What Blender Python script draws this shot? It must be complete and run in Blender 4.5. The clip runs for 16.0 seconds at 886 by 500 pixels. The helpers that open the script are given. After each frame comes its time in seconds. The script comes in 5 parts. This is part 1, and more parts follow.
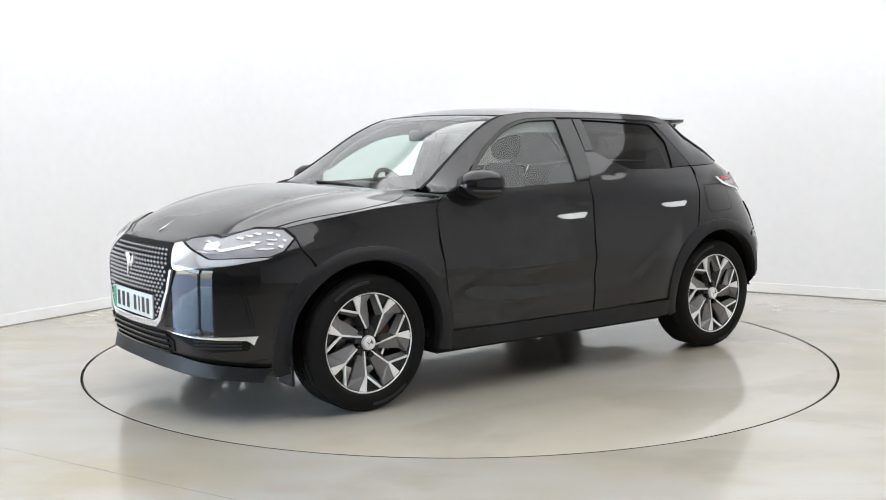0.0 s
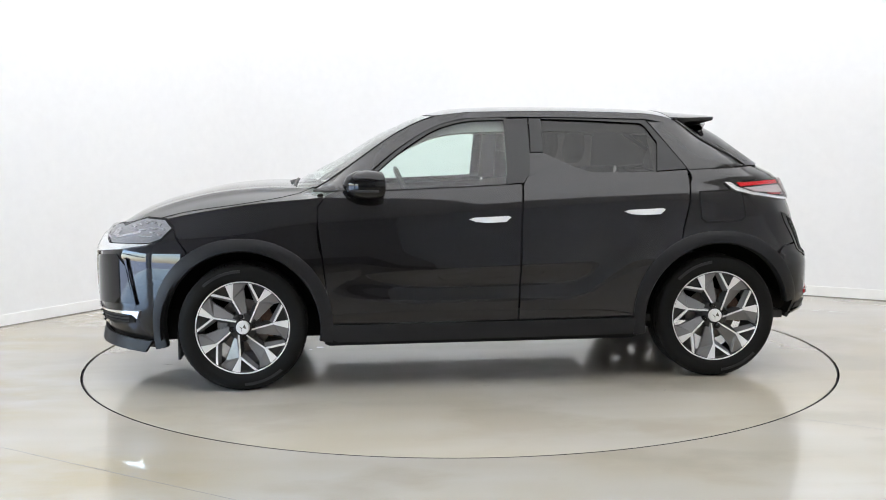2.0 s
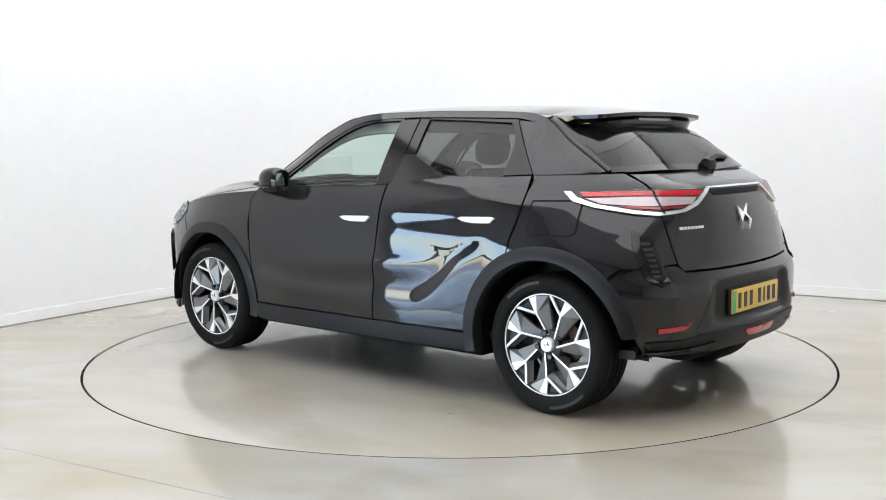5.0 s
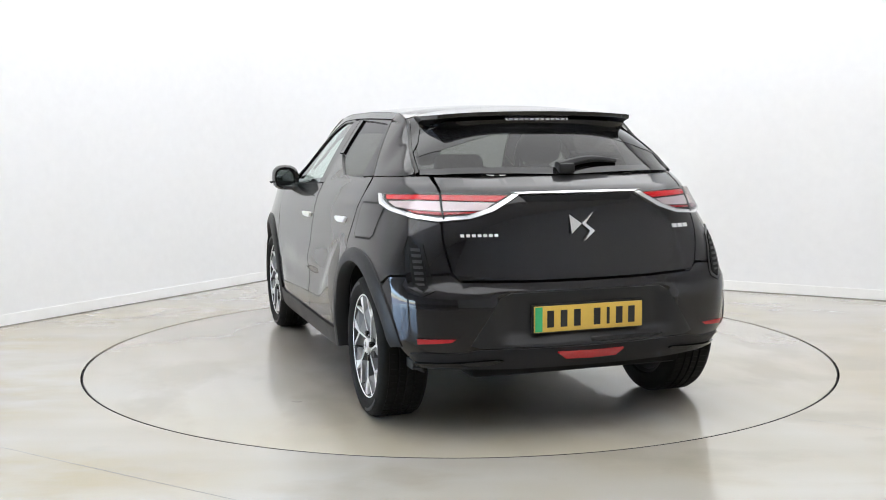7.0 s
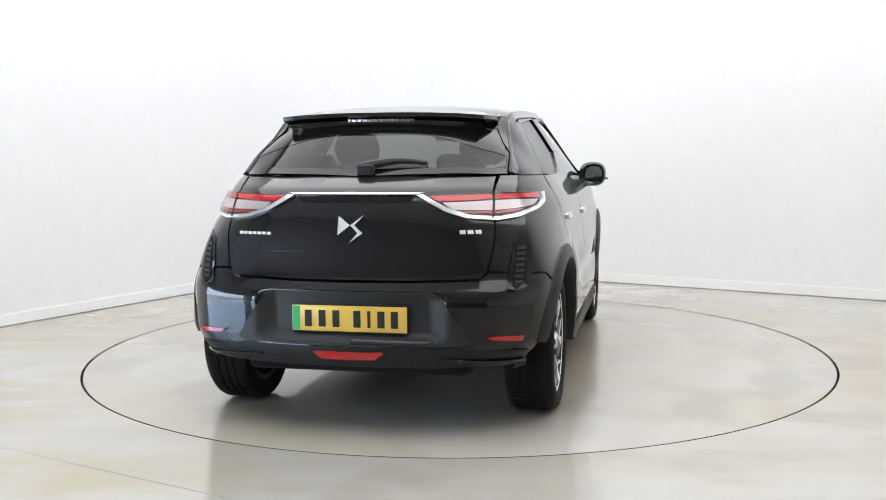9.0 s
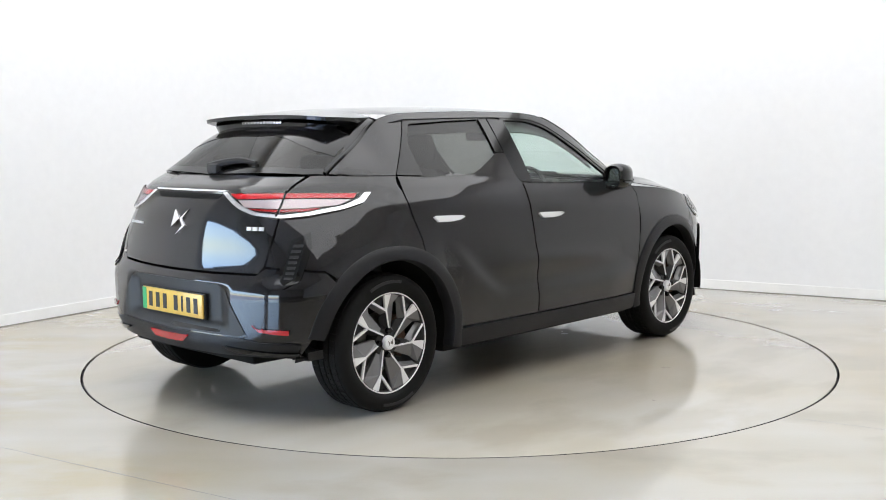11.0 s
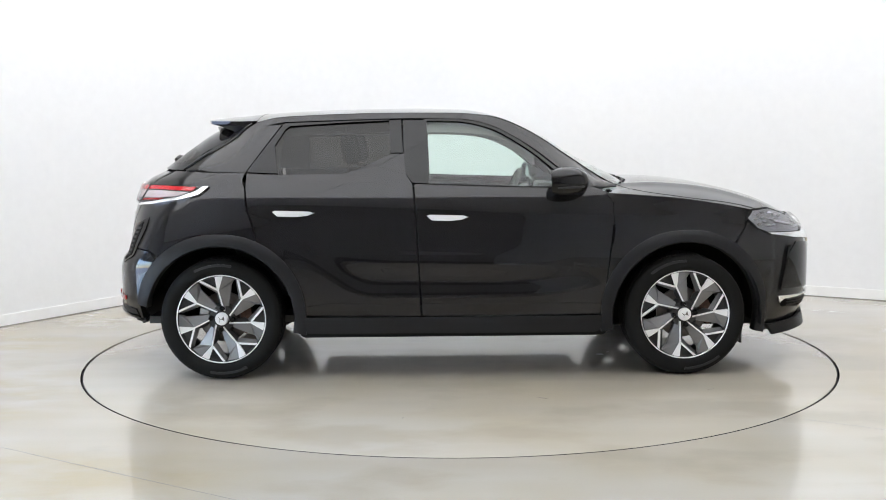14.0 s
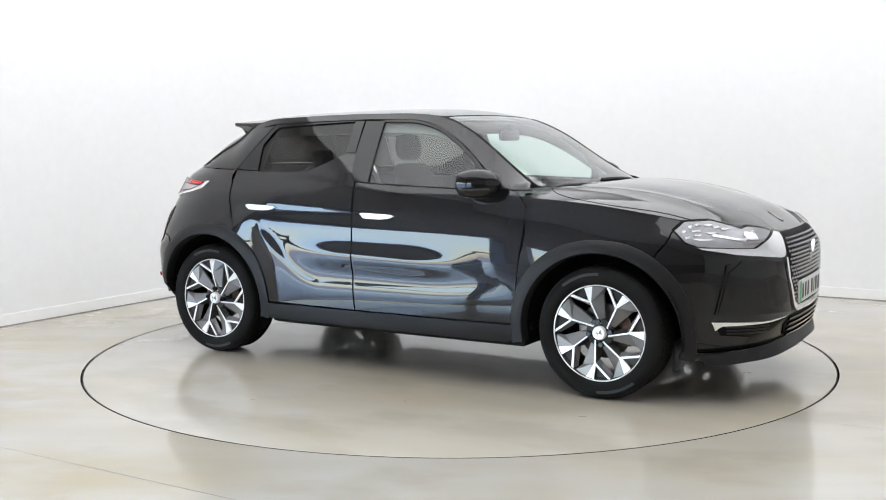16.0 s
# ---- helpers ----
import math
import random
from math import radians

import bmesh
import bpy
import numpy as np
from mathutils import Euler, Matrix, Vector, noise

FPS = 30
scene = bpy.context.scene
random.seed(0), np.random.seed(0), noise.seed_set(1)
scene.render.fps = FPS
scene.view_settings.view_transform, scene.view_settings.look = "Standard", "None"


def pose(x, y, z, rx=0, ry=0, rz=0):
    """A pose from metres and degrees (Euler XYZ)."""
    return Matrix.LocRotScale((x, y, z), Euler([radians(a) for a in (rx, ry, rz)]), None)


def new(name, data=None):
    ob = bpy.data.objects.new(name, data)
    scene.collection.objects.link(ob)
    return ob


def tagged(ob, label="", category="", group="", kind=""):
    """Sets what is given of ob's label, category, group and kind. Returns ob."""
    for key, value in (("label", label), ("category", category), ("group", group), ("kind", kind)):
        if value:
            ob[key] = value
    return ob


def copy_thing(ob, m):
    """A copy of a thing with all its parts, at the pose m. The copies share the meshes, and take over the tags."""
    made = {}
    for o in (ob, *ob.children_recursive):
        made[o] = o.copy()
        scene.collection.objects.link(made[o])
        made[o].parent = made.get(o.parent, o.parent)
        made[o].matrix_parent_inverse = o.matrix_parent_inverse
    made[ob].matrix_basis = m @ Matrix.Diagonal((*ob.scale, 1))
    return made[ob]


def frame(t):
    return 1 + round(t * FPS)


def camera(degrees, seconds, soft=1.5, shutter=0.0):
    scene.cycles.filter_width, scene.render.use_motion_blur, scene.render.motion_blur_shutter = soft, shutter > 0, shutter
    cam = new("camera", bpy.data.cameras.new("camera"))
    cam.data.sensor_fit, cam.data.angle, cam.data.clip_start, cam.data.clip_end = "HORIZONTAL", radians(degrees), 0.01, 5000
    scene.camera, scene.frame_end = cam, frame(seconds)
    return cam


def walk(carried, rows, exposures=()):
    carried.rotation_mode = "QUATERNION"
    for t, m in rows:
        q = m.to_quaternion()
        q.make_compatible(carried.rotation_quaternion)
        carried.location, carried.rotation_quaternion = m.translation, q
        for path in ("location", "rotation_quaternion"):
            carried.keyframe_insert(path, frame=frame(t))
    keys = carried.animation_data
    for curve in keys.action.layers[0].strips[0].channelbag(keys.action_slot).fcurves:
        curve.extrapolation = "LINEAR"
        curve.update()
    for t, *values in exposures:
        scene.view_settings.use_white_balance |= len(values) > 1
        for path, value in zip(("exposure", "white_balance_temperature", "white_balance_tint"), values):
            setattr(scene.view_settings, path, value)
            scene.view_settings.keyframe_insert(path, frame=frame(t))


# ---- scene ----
# ---- the camera, which stands still ----
EYE = (0.0, -6.418, 1.313)
CAMERA = Matrix.Translation(EYE) @ pose(0, 0, 0, 90 - 6.097, 0, 0.785) @ pose(0, 0, 0, 0, 0, -0.48)
cam = camera(46.17, 16.0, soft=1.0)
walk(cam, [(0.0, CAMERA), (16.0, CAMERA)], exposures=[(0.0, 3.71), (16.0, 3.71)])

# ---- light ----
SUN_AZ = 250.0
world = bpy.data.worlds.new("world")
scene.world = world
world.use_nodes = True
sky = world.node_tree.nodes.new("ShaderNodeTexSky")
sky.sky_type, sky.sun_disc = "NISHITA", False
sky.sun_elevation, sky.sun_rotation = radians(60), radians(SUN_AZ)
sky.air_density, sky.dust_density, sky.ozone_density = 1.0, 1.0, 4.5
world.node_tree.links.new(sky.outputs[0], world.node_tree.nodes["Background"].inputs[0])
world.node_tree.nodes["Background"].inputs[1].default_value = 0.15
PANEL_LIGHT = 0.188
sun = new("sun", bpy.data.lights.new("sun", "SUN"))
sun.data.energy, sun.data.angle, sun.data.color = 2.2, radians(0.5), (1.0, 0.96, 0.91)
sun.rotation_euler = (radians(30), 0, radians(180 - SUN_AZ))


# ---- materials ----
def material(name, colour, rough=0.5, metal=0.0, coat=0.0, bump=0.0, grain=40.0, vary=0.0, spots=4.0, rough_vary=0.0, trans=0.0, ior=1.45, spec=0.5, emit=0.0):
    m = bpy.data.materials.new(name)
    m.use_nodes = True
    t = m.node_tree
    p = t.nodes["Principled BSDF"]
    p.inputs["Base Color"].default_value = (*colour, 1)
    p.inputs["Roughness"].default_value = rough
    p.inputs["Metallic"].default_value = metal
    p.inputs["Coat Weight"].default_value = coat
    p.inputs["Coat Roughness"].default_value = 0.02
    p.inputs["Coat IOR"].default_value = 1.48
    p.inputs["Transmission Weight"].default_value = trans
    p.inputs["IOR"].default_value = ior
    p.inputs["Specular IOR Level"].default_value = spec
    if emit:
        p.inputs["Emission Color"].default_value = (*colour, 1)
        p.inputs["Emission Strength"].default_value = emit
    if vary or bump or rough_vary:
        co = t.nodes.new("ShaderNodeTexCoord")
        fine = t.nodes.new("ShaderNodeTexNoise")
        fine.inputs["Scale"].default_value, fine.inputs["Detail"].default_value = grain, 6
        broad = t.nodes.new("ShaderNodeTexNoise")
        broad.inputs["Scale"].default_value, broad.inputs["Detail"].default_value = spots, 4
        t.links.new(co.outputs["Object"], fine.inputs["Vector"])
        t.links.new(co.outputs["Object"], broad.inputs["Vector"])
        mix = t.nodes.new("ShaderNodeMath")
        mix.operation = "ADD"
        t.links.new(fine.outputs["Fac"], mix.inputs[0])
        t.links.new(broad.outputs["Fac"], mix.inputs[1])
        if vary:
            hsv = t.nodes.new("ShaderNodeHueSaturation")
            hsv.inputs["Color"].default_value = (*colour, 1)
            r = t.nodes.new("ShaderNodeMapRange")
            r.inputs["From Min"].default_value, r.inputs["From Max"].default_value = 0.6, 1.4
            r.inputs["To Min"].default_value, r.inputs["To Max"].default_value = 1 - vary, 1 + vary
            t.links.new(mix.outputs[0], r.inputs["Value"])
            t.links.new(r.outputs[0], hsv.inputs["Value"])
            t.links.new(hsv.outputs[0], p.inputs["Base Color"])
        if rough_vary:
            r = t.nodes.new("ShaderNodeMapRange")
            r.inputs["From Min"].default_value, r.inputs["From Max"].default_value = 0.6, 1.4
            r.inputs["To Min"].default_value, r.inputs["To Max"].default_value = max(0.0, rough - rough_vary), rough + rough_vary
            t.links.new(mix.outputs[0], r.inputs["Value"])
            t.links.new(r.outputs[0], p.inputs["Roughness"])
        if bump:
            b = t.nodes.new("ShaderNodeBump")
            b.inputs["Strength"].default_value, b.inputs["Distance"].default_value = 1.0, bump
            t.links.new(fine.outputs["Fac"], b.inputs["Height"])
            t.links.new(b.outputs[0], p.inputs["Normal"])
    return m


def window_glass(name, tint, gloss=1.0):
    """A thin pane: tinted see-through with a mirror's gloss by Fresnel."""
    m = bpy.data.materials.new(name)
    m.use_nodes = True
    t = m.node_tree
    t.nodes.remove(t.nodes["Principled BSDF"])
    clear = t.nodes.new("ShaderNodeBsdfTransparent")
    clear.inputs["Color"].default_value = (*tint, 1)
    shine = t.nodes.new("ShaderNodeBsdfGlossy")
    shine.inputs["Roughness"].default_value = 0.02
    shine.inputs["Color"].default_value = (gloss, gloss, gloss, 1)
    lw = t.nodes.new("ShaderNodeLayerWeight")
    lw.inputs["Blend"].default_value = 0.5
    p5 = t.nodes.new("ShaderNodeMath")
    p5.operation, p5.inputs[1].default_value = "POWER", 4.5
    t.links.new(lw.outputs["Facing"], p5.inputs[0])
    f = t.nodes.new("ShaderNodeMath")
    f.operation, f.inputs[1].default_value, f.inputs[2].default_value = "MULTIPLY_ADD", 0.9, 0.05
    t.links.new(p5.outputs[0], f.inputs[0])
    mix = t.nodes.new("ShaderNodeMixShader")
    t.links.new(f.outputs[0], mix.inputs[0])
    t.links.new(clear.outputs[0], mix.inputs[1])
    t.links.new(shine.outputs[0], mix.inputs[2])
    t.links.new(mix.outputs[0], t.nodes["Material Output"].inputs["Surface"])
    return m


PAINT = material("black_paint", (0.0082, 0.0077, 0.0084), rough=0.4, metal=0.6, coat=1.0, spec=0.15, vary=0.15, grain=900, spots=3)
GLOSS = material("gloss_black", (0.006, 0.006, 0.0065), rough=0.06, spec=0.45, vary=0.1, grain=60)
# Near-black for rubber seals, and for shade painted into gaps and openings
SHADOW_GAP = material("seal_and_gap_shade", (0.004, 0.004, 0.004), spec=0.2, rough=0.7, vary=0.2)
CLAD = material("grey_cladding", (0.0095, 0.0095, 0.0108), spec=0.32, rough=0.45, bump=0.0004, grain=500, vary=0.12, rough_vary=0.08)
CHROME = material("chrome", (0.88, 0.88, 0.88), rough=0.17, metal=0.8, rough_vary=0.02, grain=30)
MIRROR = material("mirror_glass", (0.34, 0.4, 0.38), rough=0.03, metal=1.0)
SATIN = material("satin_chrome", (0.8, 0.8, 0.79), rough=0.3, metal=0.35, rough_vary=0.05, grain=60)
ALLOY = material("machined_alloy", (0.84, 0.83, 0.82), rough=0.38, metal=0.3, vary=0.03, grain=200)
# Grey alloy as if in shade: barrel, hub, webs and spoke sides painted dark
SHADED_ALLOY = material("shaded_alloy", (0.035, 0.034, 0.034), rough=0.5, metal=0.4, vary=0.2, grain=30)
ALLOY_GREY = material("grey_alloy", (0.2, 0.196, 0.196), rough=0.38, metal=0.55, vary=0.06, grain=30)
TYRE = material("tyre_rubber", (0.0062, 0.006, 0.0058), rough=0.72, spec=0.2, bump=0.0008, grain=160, vary=0.35, spots=9, rough_vary=0.15)
GRILLE = material("dark_chrome", (0.42, 0.42, 0.43), rough=0.3, metal=0.9, vary=0.1, grain=60)
STEEL = material("brake_steel", (0.16, 0.145, 0.135), rough=0.4, metal=0.9, vary=0.25, grain=40)
DARK = material("dark_plastic", (0.011, 0.011, 0.012), rough=0.5, bump=0.0003, grain=300, vary=0.2)
UNDER = material("underbody", (0.006, 0.006, 0.006), spec=0.2, rough=0.8, vary=0.3, grain=30)
CLEAR = window_glass("clear_glass", (0.80, 0.90, 0.86))
TINT = window_glass("privacy_glass", (0.17, 0.165, 0.158), 0.65)
DIM = material("grey_trim_cloth", (0.2, 0.195, 0.19), rough=0.85, bump=0.0005, grain=300, vary=0.15)
BOWL = material("lamp_bowl", (0.3, 0.3, 0.31), rough=0.35, metal=0.5, vary=0.2, grain=60)
LENS = window_glass("lamp_lens", (0.93, 0.93, 0.94), 0.5)
RED = material("red_lens", (0.6, 0.006, 0.012), rough=0.12, coat=0.8, vary=0.15, grain=200)
RED_DEEP = material("deep_red_reflector", (0.35, 0.006, 0.01), rough=0.15, coat=0.8, vary=0.15, grain=300)
SMOKED = material("pale_tail_lens", (0.58, 0.48, 0.48), rough=0.16, metal=0.2, coat=0.6, vary=0.12, grain=90)
LAMP_WHITE = material("lamp_reflector", (0.55, 0.54, 0.56), rough=0.18, metal=0.85, vary=0.1, grain=120)
LAMP_CHROME = material("lamp_chrome", (0.5, 0.5, 0.51), rough=0.25, metal=0.8, vary=0.35, grain=70)
PLATE_W = material("white_plate", (0.72, 0.74, 0.72), rough=0.35, coat=0.3, vary=0.04, grain=50)
PLATE_Y = material("yellow_plate", (0.72, 0.47, 0.08), rough=0.35, coat=0.3, vary=0.05, grain=50)
PLATE_G = material("green_flash", (0.04, 0.42, 0.16), rough=0.35, coat=0.3, vary=0.05, grain=50)
INK = material("plate_ink", (0.012, 0.012, 0.012), rough=0.4, vary=0.1)
CABIN = material("cabin_plastic", (0.03, 0.029, 0.028), rough=0.6, bump=0.0004, grain=250, vary=0.2)
SEAT = material("seat_cloth", (0.035, 0.032, 0.031), rough=0.8, bump=0.0008, grain=350, vary=0.3)
LINER = material("headlining", (0.35, 0.345, 0.33), rough=0.9, bump=0.0005, grain=400, vary=0.08)
SCREEN = material("dash_screen", (0.008, 0.008, 0.009), rough=0.15)
CALIPER = material("caliper_rust", (0.09, 0.05, 0.035), rough=0.7, metal=0.3, vary=0.4, grain=90)
WALL = material("white_wall", (0.82, 0.822, 0.826), rough=0.75, bump=0.001, grain=14, vary=0.025, spots=0.6)
SKIRT = material("skirting", (0.86, 0.857, 0.85), rough=0.6, bump=0.0008, grain=18, vary=0.03, spots=3)
# For the unseen walls; their grey is chosen for what the car reflects
DARK_WALL = material("grey_wall", (0.38, 0.376, 0.376), rough=0.8, bump=0.001, grain=14, vary=0.08, spots=0.6)
REFLECT_BAND = material("dark_reflect_band", (0.035, 0.035, 0.037), rough=0.7, bump=0.001, grain=14, vary=0.1, spots=0.6)
CEIL = material("ceiling_paint", (0.8, 0.8, 0.79), rough=0.8, vary=0.03, grain=6)
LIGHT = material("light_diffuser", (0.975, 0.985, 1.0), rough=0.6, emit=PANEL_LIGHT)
FRAME_W = material("white_metal", (0.75, 0.75, 0.74), rough=0.4, metal=0.2, vary=0.05)
SHUTTER = material("blue_grey_steel", (0.12, 0.15, 0.2), rough=0.45, metal=0.5, vary=0.15, grain=20)
YARD = material("concrete_yard", (0.26, 0.3, 0.37), rough=0.85, bump=0.004, grain=30, vary=0.2, spots=0.7)


def floor_material(name, tint, streak, warm_spots=()):
    """Worn grey epoxy: broad warm stains, fine specks, a thin gloss with scuffs."""
    m = material(name, tint, rough=0.2, coat=0.6)
    t = m.node_tree
    p = t.nodes["Principled BSDF"]
    p.inputs["Coat Roughness"].default_value = 0.045
    co = t.nodes.new("ShaderNodeTexCoord")

    def noise_tex(scale, detail, stretch=(1, 1, 1), rot=0.0):
        mp = t.nodes.new("ShaderNodeMapping")
        mp.inputs["Scale"].default_value, mp.inputs["Rotation"].default_value = stretch, (0, 0, rot)
        n = t.nodes.new("ShaderNodeTexNoise")
        n.inputs["Scale"].default_value, n.inputs["Detail"].default_value = scale, detail
        t.links.new(co.outputs["Object"], mp.inputs[0])
        t.links.new(mp.outputs[0], n.inputs["Vector"])
        return n.outputs["Fac"]

    def ramp_to(fac, lo, hi, a, b):
        r = t.nodes.new("ShaderNodeMapRange")
        for k, v in (("From Min", lo), ("From Max", hi), ("To Min", a), ("To Max", b)):
            r.inputs[k].default_value = v
        t.links.new(fac, r.inputs["Value"])
        return r.outputs[0]

    def blend(fac, a, b):
        x = t.nodes.new("ShaderNodeMix")
        x.data_type = "RGBA"
        t.links.new(fac, x.inputs["Factor"])
        if isinstance(a, tuple):
            x.inputs["A"].default_value = (*a, 1)
        else:
            t.links.new(a, x.inputs["A"])
        x.inputs["B"].default_value = (*b, 1)
        return x.outputs["Result"]

    stains = ramp_to(noise_tex(0.55, 3, (1, 1, 1)), 0.38, 0.64, 0.0, streak)
    col = blend(stains, tint, (tint[0] * 0.9, tint[1] * 0.82, tint[2] * 0.64))
    worn = ramp_to(noise_tex(1.1, 6, (1, 1.6, 1), 0.9), 0.52, 0.62, 0.0, 0.4)
    col = blend(worn, col, (tint[0] * 0.7, tint[1] * 0.66, tint[2] * 0.58))
    scuff = ramp_to(noise_tex(1.4, 2, (0.35, 2.2, 1), 0.5), 0.35, 0.8, 0.0, 0.4)
    col = blend(scuff, col, (tint[0] * 0.72, tint[1] * 0.68, tint[2] * 0.6))
    # Soft tan spots: stain and warm reflected light, painted in together
    for sx, sy, rx, ry in warm_spots:
        mp = t.nodes.new("ShaderNodeMapping")
        mp.vector_type = "TEXTURE"
        mp.inputs["Location"].default_value, mp.inputs["Scale"].default_value = (sx, sy, 0), (rx, ry, 1)
        g = t.nodes.new("ShaderNodeTexGradient")
        g.gradient_type = "SPHERICAL"
        t.links.new(co.outputs["Object"], mp.inputs[0])
        t.links.new(mp.outputs[0], g.inputs[0])
        mul = t.nodes.new("ShaderNodeMath")
        mul.operation = "MULTIPLY"
        t.links.new(ramp_to(g.outputs["Fac"], 0.0, 0.6, 0.0, 0.85), mul.inputs[0])
        t.links.new(ramp_to(noise_tex(1.9, 5, (1, 2.2, 1)), 0.35, 0.6, 0.15, 1.0), mul.inputs[1])
        col = blend(mul.outputs[0], col, (tint[0] * 0.86, tint[1] * 0.77, tint[2] * 0.55))
    specks = ramp_to(noise_tex(120, 2), 0.7, 0.85, 0.0, 0.25)
    col = blend(specks, col, (tint[0] * 0.45, tint[1] * 0.43, tint[2] * 0.4))
    t.links.new(col, p.inputs["Base Color"])
    t.links.new(ramp_to(noise_tex(1.6, 3), 0.2, 0.8, 0.22, 0.28), p.inputs["Roughness"])
    b = t.nodes.new("ShaderNodeBump")
    b.inputs["Strength"].default_value, b.inputs["Distance"].default_value = 0.5, 0.0006
    t.links.new(noise_tex(60, 4), b.inputs["Height"])
    t.links.new(b.outputs[0], p.inputs["Normal"])
    return m


JOINT = material("joint_filler", (0.19, 0.18, 0.165), rough=0.6, vary=0.2, grain=20)
SCUFF = material("brown_scuff", (0.12, 0.1, 0.075), rough=0.5, vary=0.3, grain=90)
FLOOR = floor_material("epoxy_floor", (0.42, 0.398, 0.362), 0.85, ((-2.75, -1.2, 1.1, 1.0), (-1.9, -2.5, 1.3, 0.55), (-3.2, 0.2, 1.0, 0.8)))
DISC = floor_material("epoxy_turntable", (0.42, 0.394, 0.355), 0.7)

# ---- mesh tools ----
def part(name, bm, mat, parent, label="", smooth_angle=35):
    """Links a bmesh as one mesh object under a thing or a part."""
    me = bpy.data.meshes.new(name)
    bm.normal_update()
    bm.to_mesh(me)
    bm.free()
    me.materials.append(mat)
    if smooth_angle:
        me.shade_smooth()
        me.set_sharp_from_angle(angle=radians(smooth_angle))
    ob = new(name, me)
    ob.parent = parent
    if label:
        tagged(ob, label)
    return ob


def box(bm, lo, hi, bevel=0.0, m=None, segments=2):
    c = [(a + b) / 2 for a, b in zip(lo, hi)]
    s = [abs(b - a) for a, b in zip(lo, hi)]
    mat = Matrix.Translation(c) @ Matrix.Diagonal((*s, 1))
    made = bmesh.ops.create_cube(bm, size=1.0, matrix=(m @ mat) if m else mat)["verts"]
    if bevel:
        edges = list({e for v in made for e in v.link_edges})
        bmesh.ops.bevel(bm, geom=edges, offset=bevel, segments=segments, affect="EDGES", profile=0.5)
    return bm


def prism(bm, outline, z0, z1, put=lambda a, b, c: (a, b, c)):
    """A closed outline (a, b) drawn out from c = z0 to z1."""
    lo = [bm.verts.new(put(a, b, z0)) for a, b in outline]
    hi = [bm.verts.new(put(a, b, z1)) for a, b in outline]
    n = len(outline)
    bm.faces.new(hi)
    bm.faces.new(lo[::-1])
    for i in range(n):
        bm.faces.new((lo[i], lo[(i + 1) % n], hi[(i + 1) % n], hi[i]))
    return bm


def lathe(bm, profile, steps=64, close=False, axis="Y"):
    """Turns a profile of (radius, along) round the axis Y (or Z)."""
    rings = []
    for r, y in profile:
        ring = []
        for i in range(steps):
            a = 2 * math.pi * i / steps
            c, s = r * math.cos(a), r * math.sin(a)
            ring.append(bm.verts.new((c, y, s) if axis == "Y" else (c, s, y)))
        rings.append(ring)
    pairs = list(zip(rings, rings[1:])) + ([(rings[-1], rings[0])] if close else [])
    for p, q in pairs:
        for i in range(steps):
            j = (i + 1) % steps
            bm.faces.new((p[i], p[j], q[j], q[i]))
    bmesh.ops.recalc_face_normals(bm, faces=bm.faces[:])
    return bm


def loft(bm, rings, caps=True):
    """Skins closed rings of points."""
    vs = [[bm.verts.new(p) for p in ring] for ring in rings]
    n = len(vs[0])
    for p, q in zip(vs, vs[1:]):
        for i in range(n):
            j = (i + 1) % n
            bm.faces.new((p[i], p[j], q[j], q[i]))
    if caps:
        bm.faces.new(vs[0][::-1])
        bm.faces.new(vs[-1])
    bmesh.ops.recalc_face_normals(bm, faces=bm.faces[:])
    return bm


def spline(points, each=6):
    """A smooth line through the points."""
    p = [Vector(q) for q in points]
    p = [2 * p[0] - p[1]] + p + [2 * p[-1] - p[-2]]
    out = []
    for i in range(1, len(p) - 2):
        for k in range(each):
            t = k / each
            out.append(0.5 * (2 * p[i] + (p[i + 1] - p[i - 1]) * t + (2 * p[i - 1] - 5 * p[i] + 4 * p[i + 1] - p[i + 2]) * t * t + (3 * p[i] - p[i - 1] - 3 * p[i + 1] + p[i + 2]) * t ** 3))
    out.append(p[-2])
    return [tuple(q) for q in out]


def tube(bm, points, radius, sides=8):
    rings = []
    pts = [Vector(p) for p in points]
    for i, p in enumerate(pts):
        d = (pts[min(i + 1, len(pts) - 1)] - pts[max(i - 1, 0)]).normalized()
        u = d.orthogonal().normalized() if not rings else (last - d * last.dot(d)).normalized()
        last = u
        w = d.cross(u)
        r = radius(i / (len(pts) - 1)) if callable(radius) else radius
        rings.append([p + r * (u * math.cos(2 * math.pi * k / sides) + w * math.sin(2 * math.pi * k / sides)) for k in range(sides)])
    return loft(bm, rings)


from mathutils.geometry import delaunay_2d_cdt


def inside(p, poly):
    hit = False
    for (x0, y0), (x1, y1) in zip(poly, poly[1:] + poly[:1]):
        if (y0 > p[1]) != (y1 > p[1]) and p[0] < (x1 - x0) * (p[1] - y0) / (y1 - y0) + x0:
            hit = not hit
    return hit


def resample(poly, step):
    out = []
    for (x0, y0), (x1, y1) in zip(poly, poly[1:] + poly[:1]):
        k = max(1, int(math.ceil(math.hypot(x1 - x0, y1 - y0) / step)))
        out += [(x0 + (x1 - x0) * i / k, y0 + (y1 - y0) * i / k) for i in range(k)]
    return out


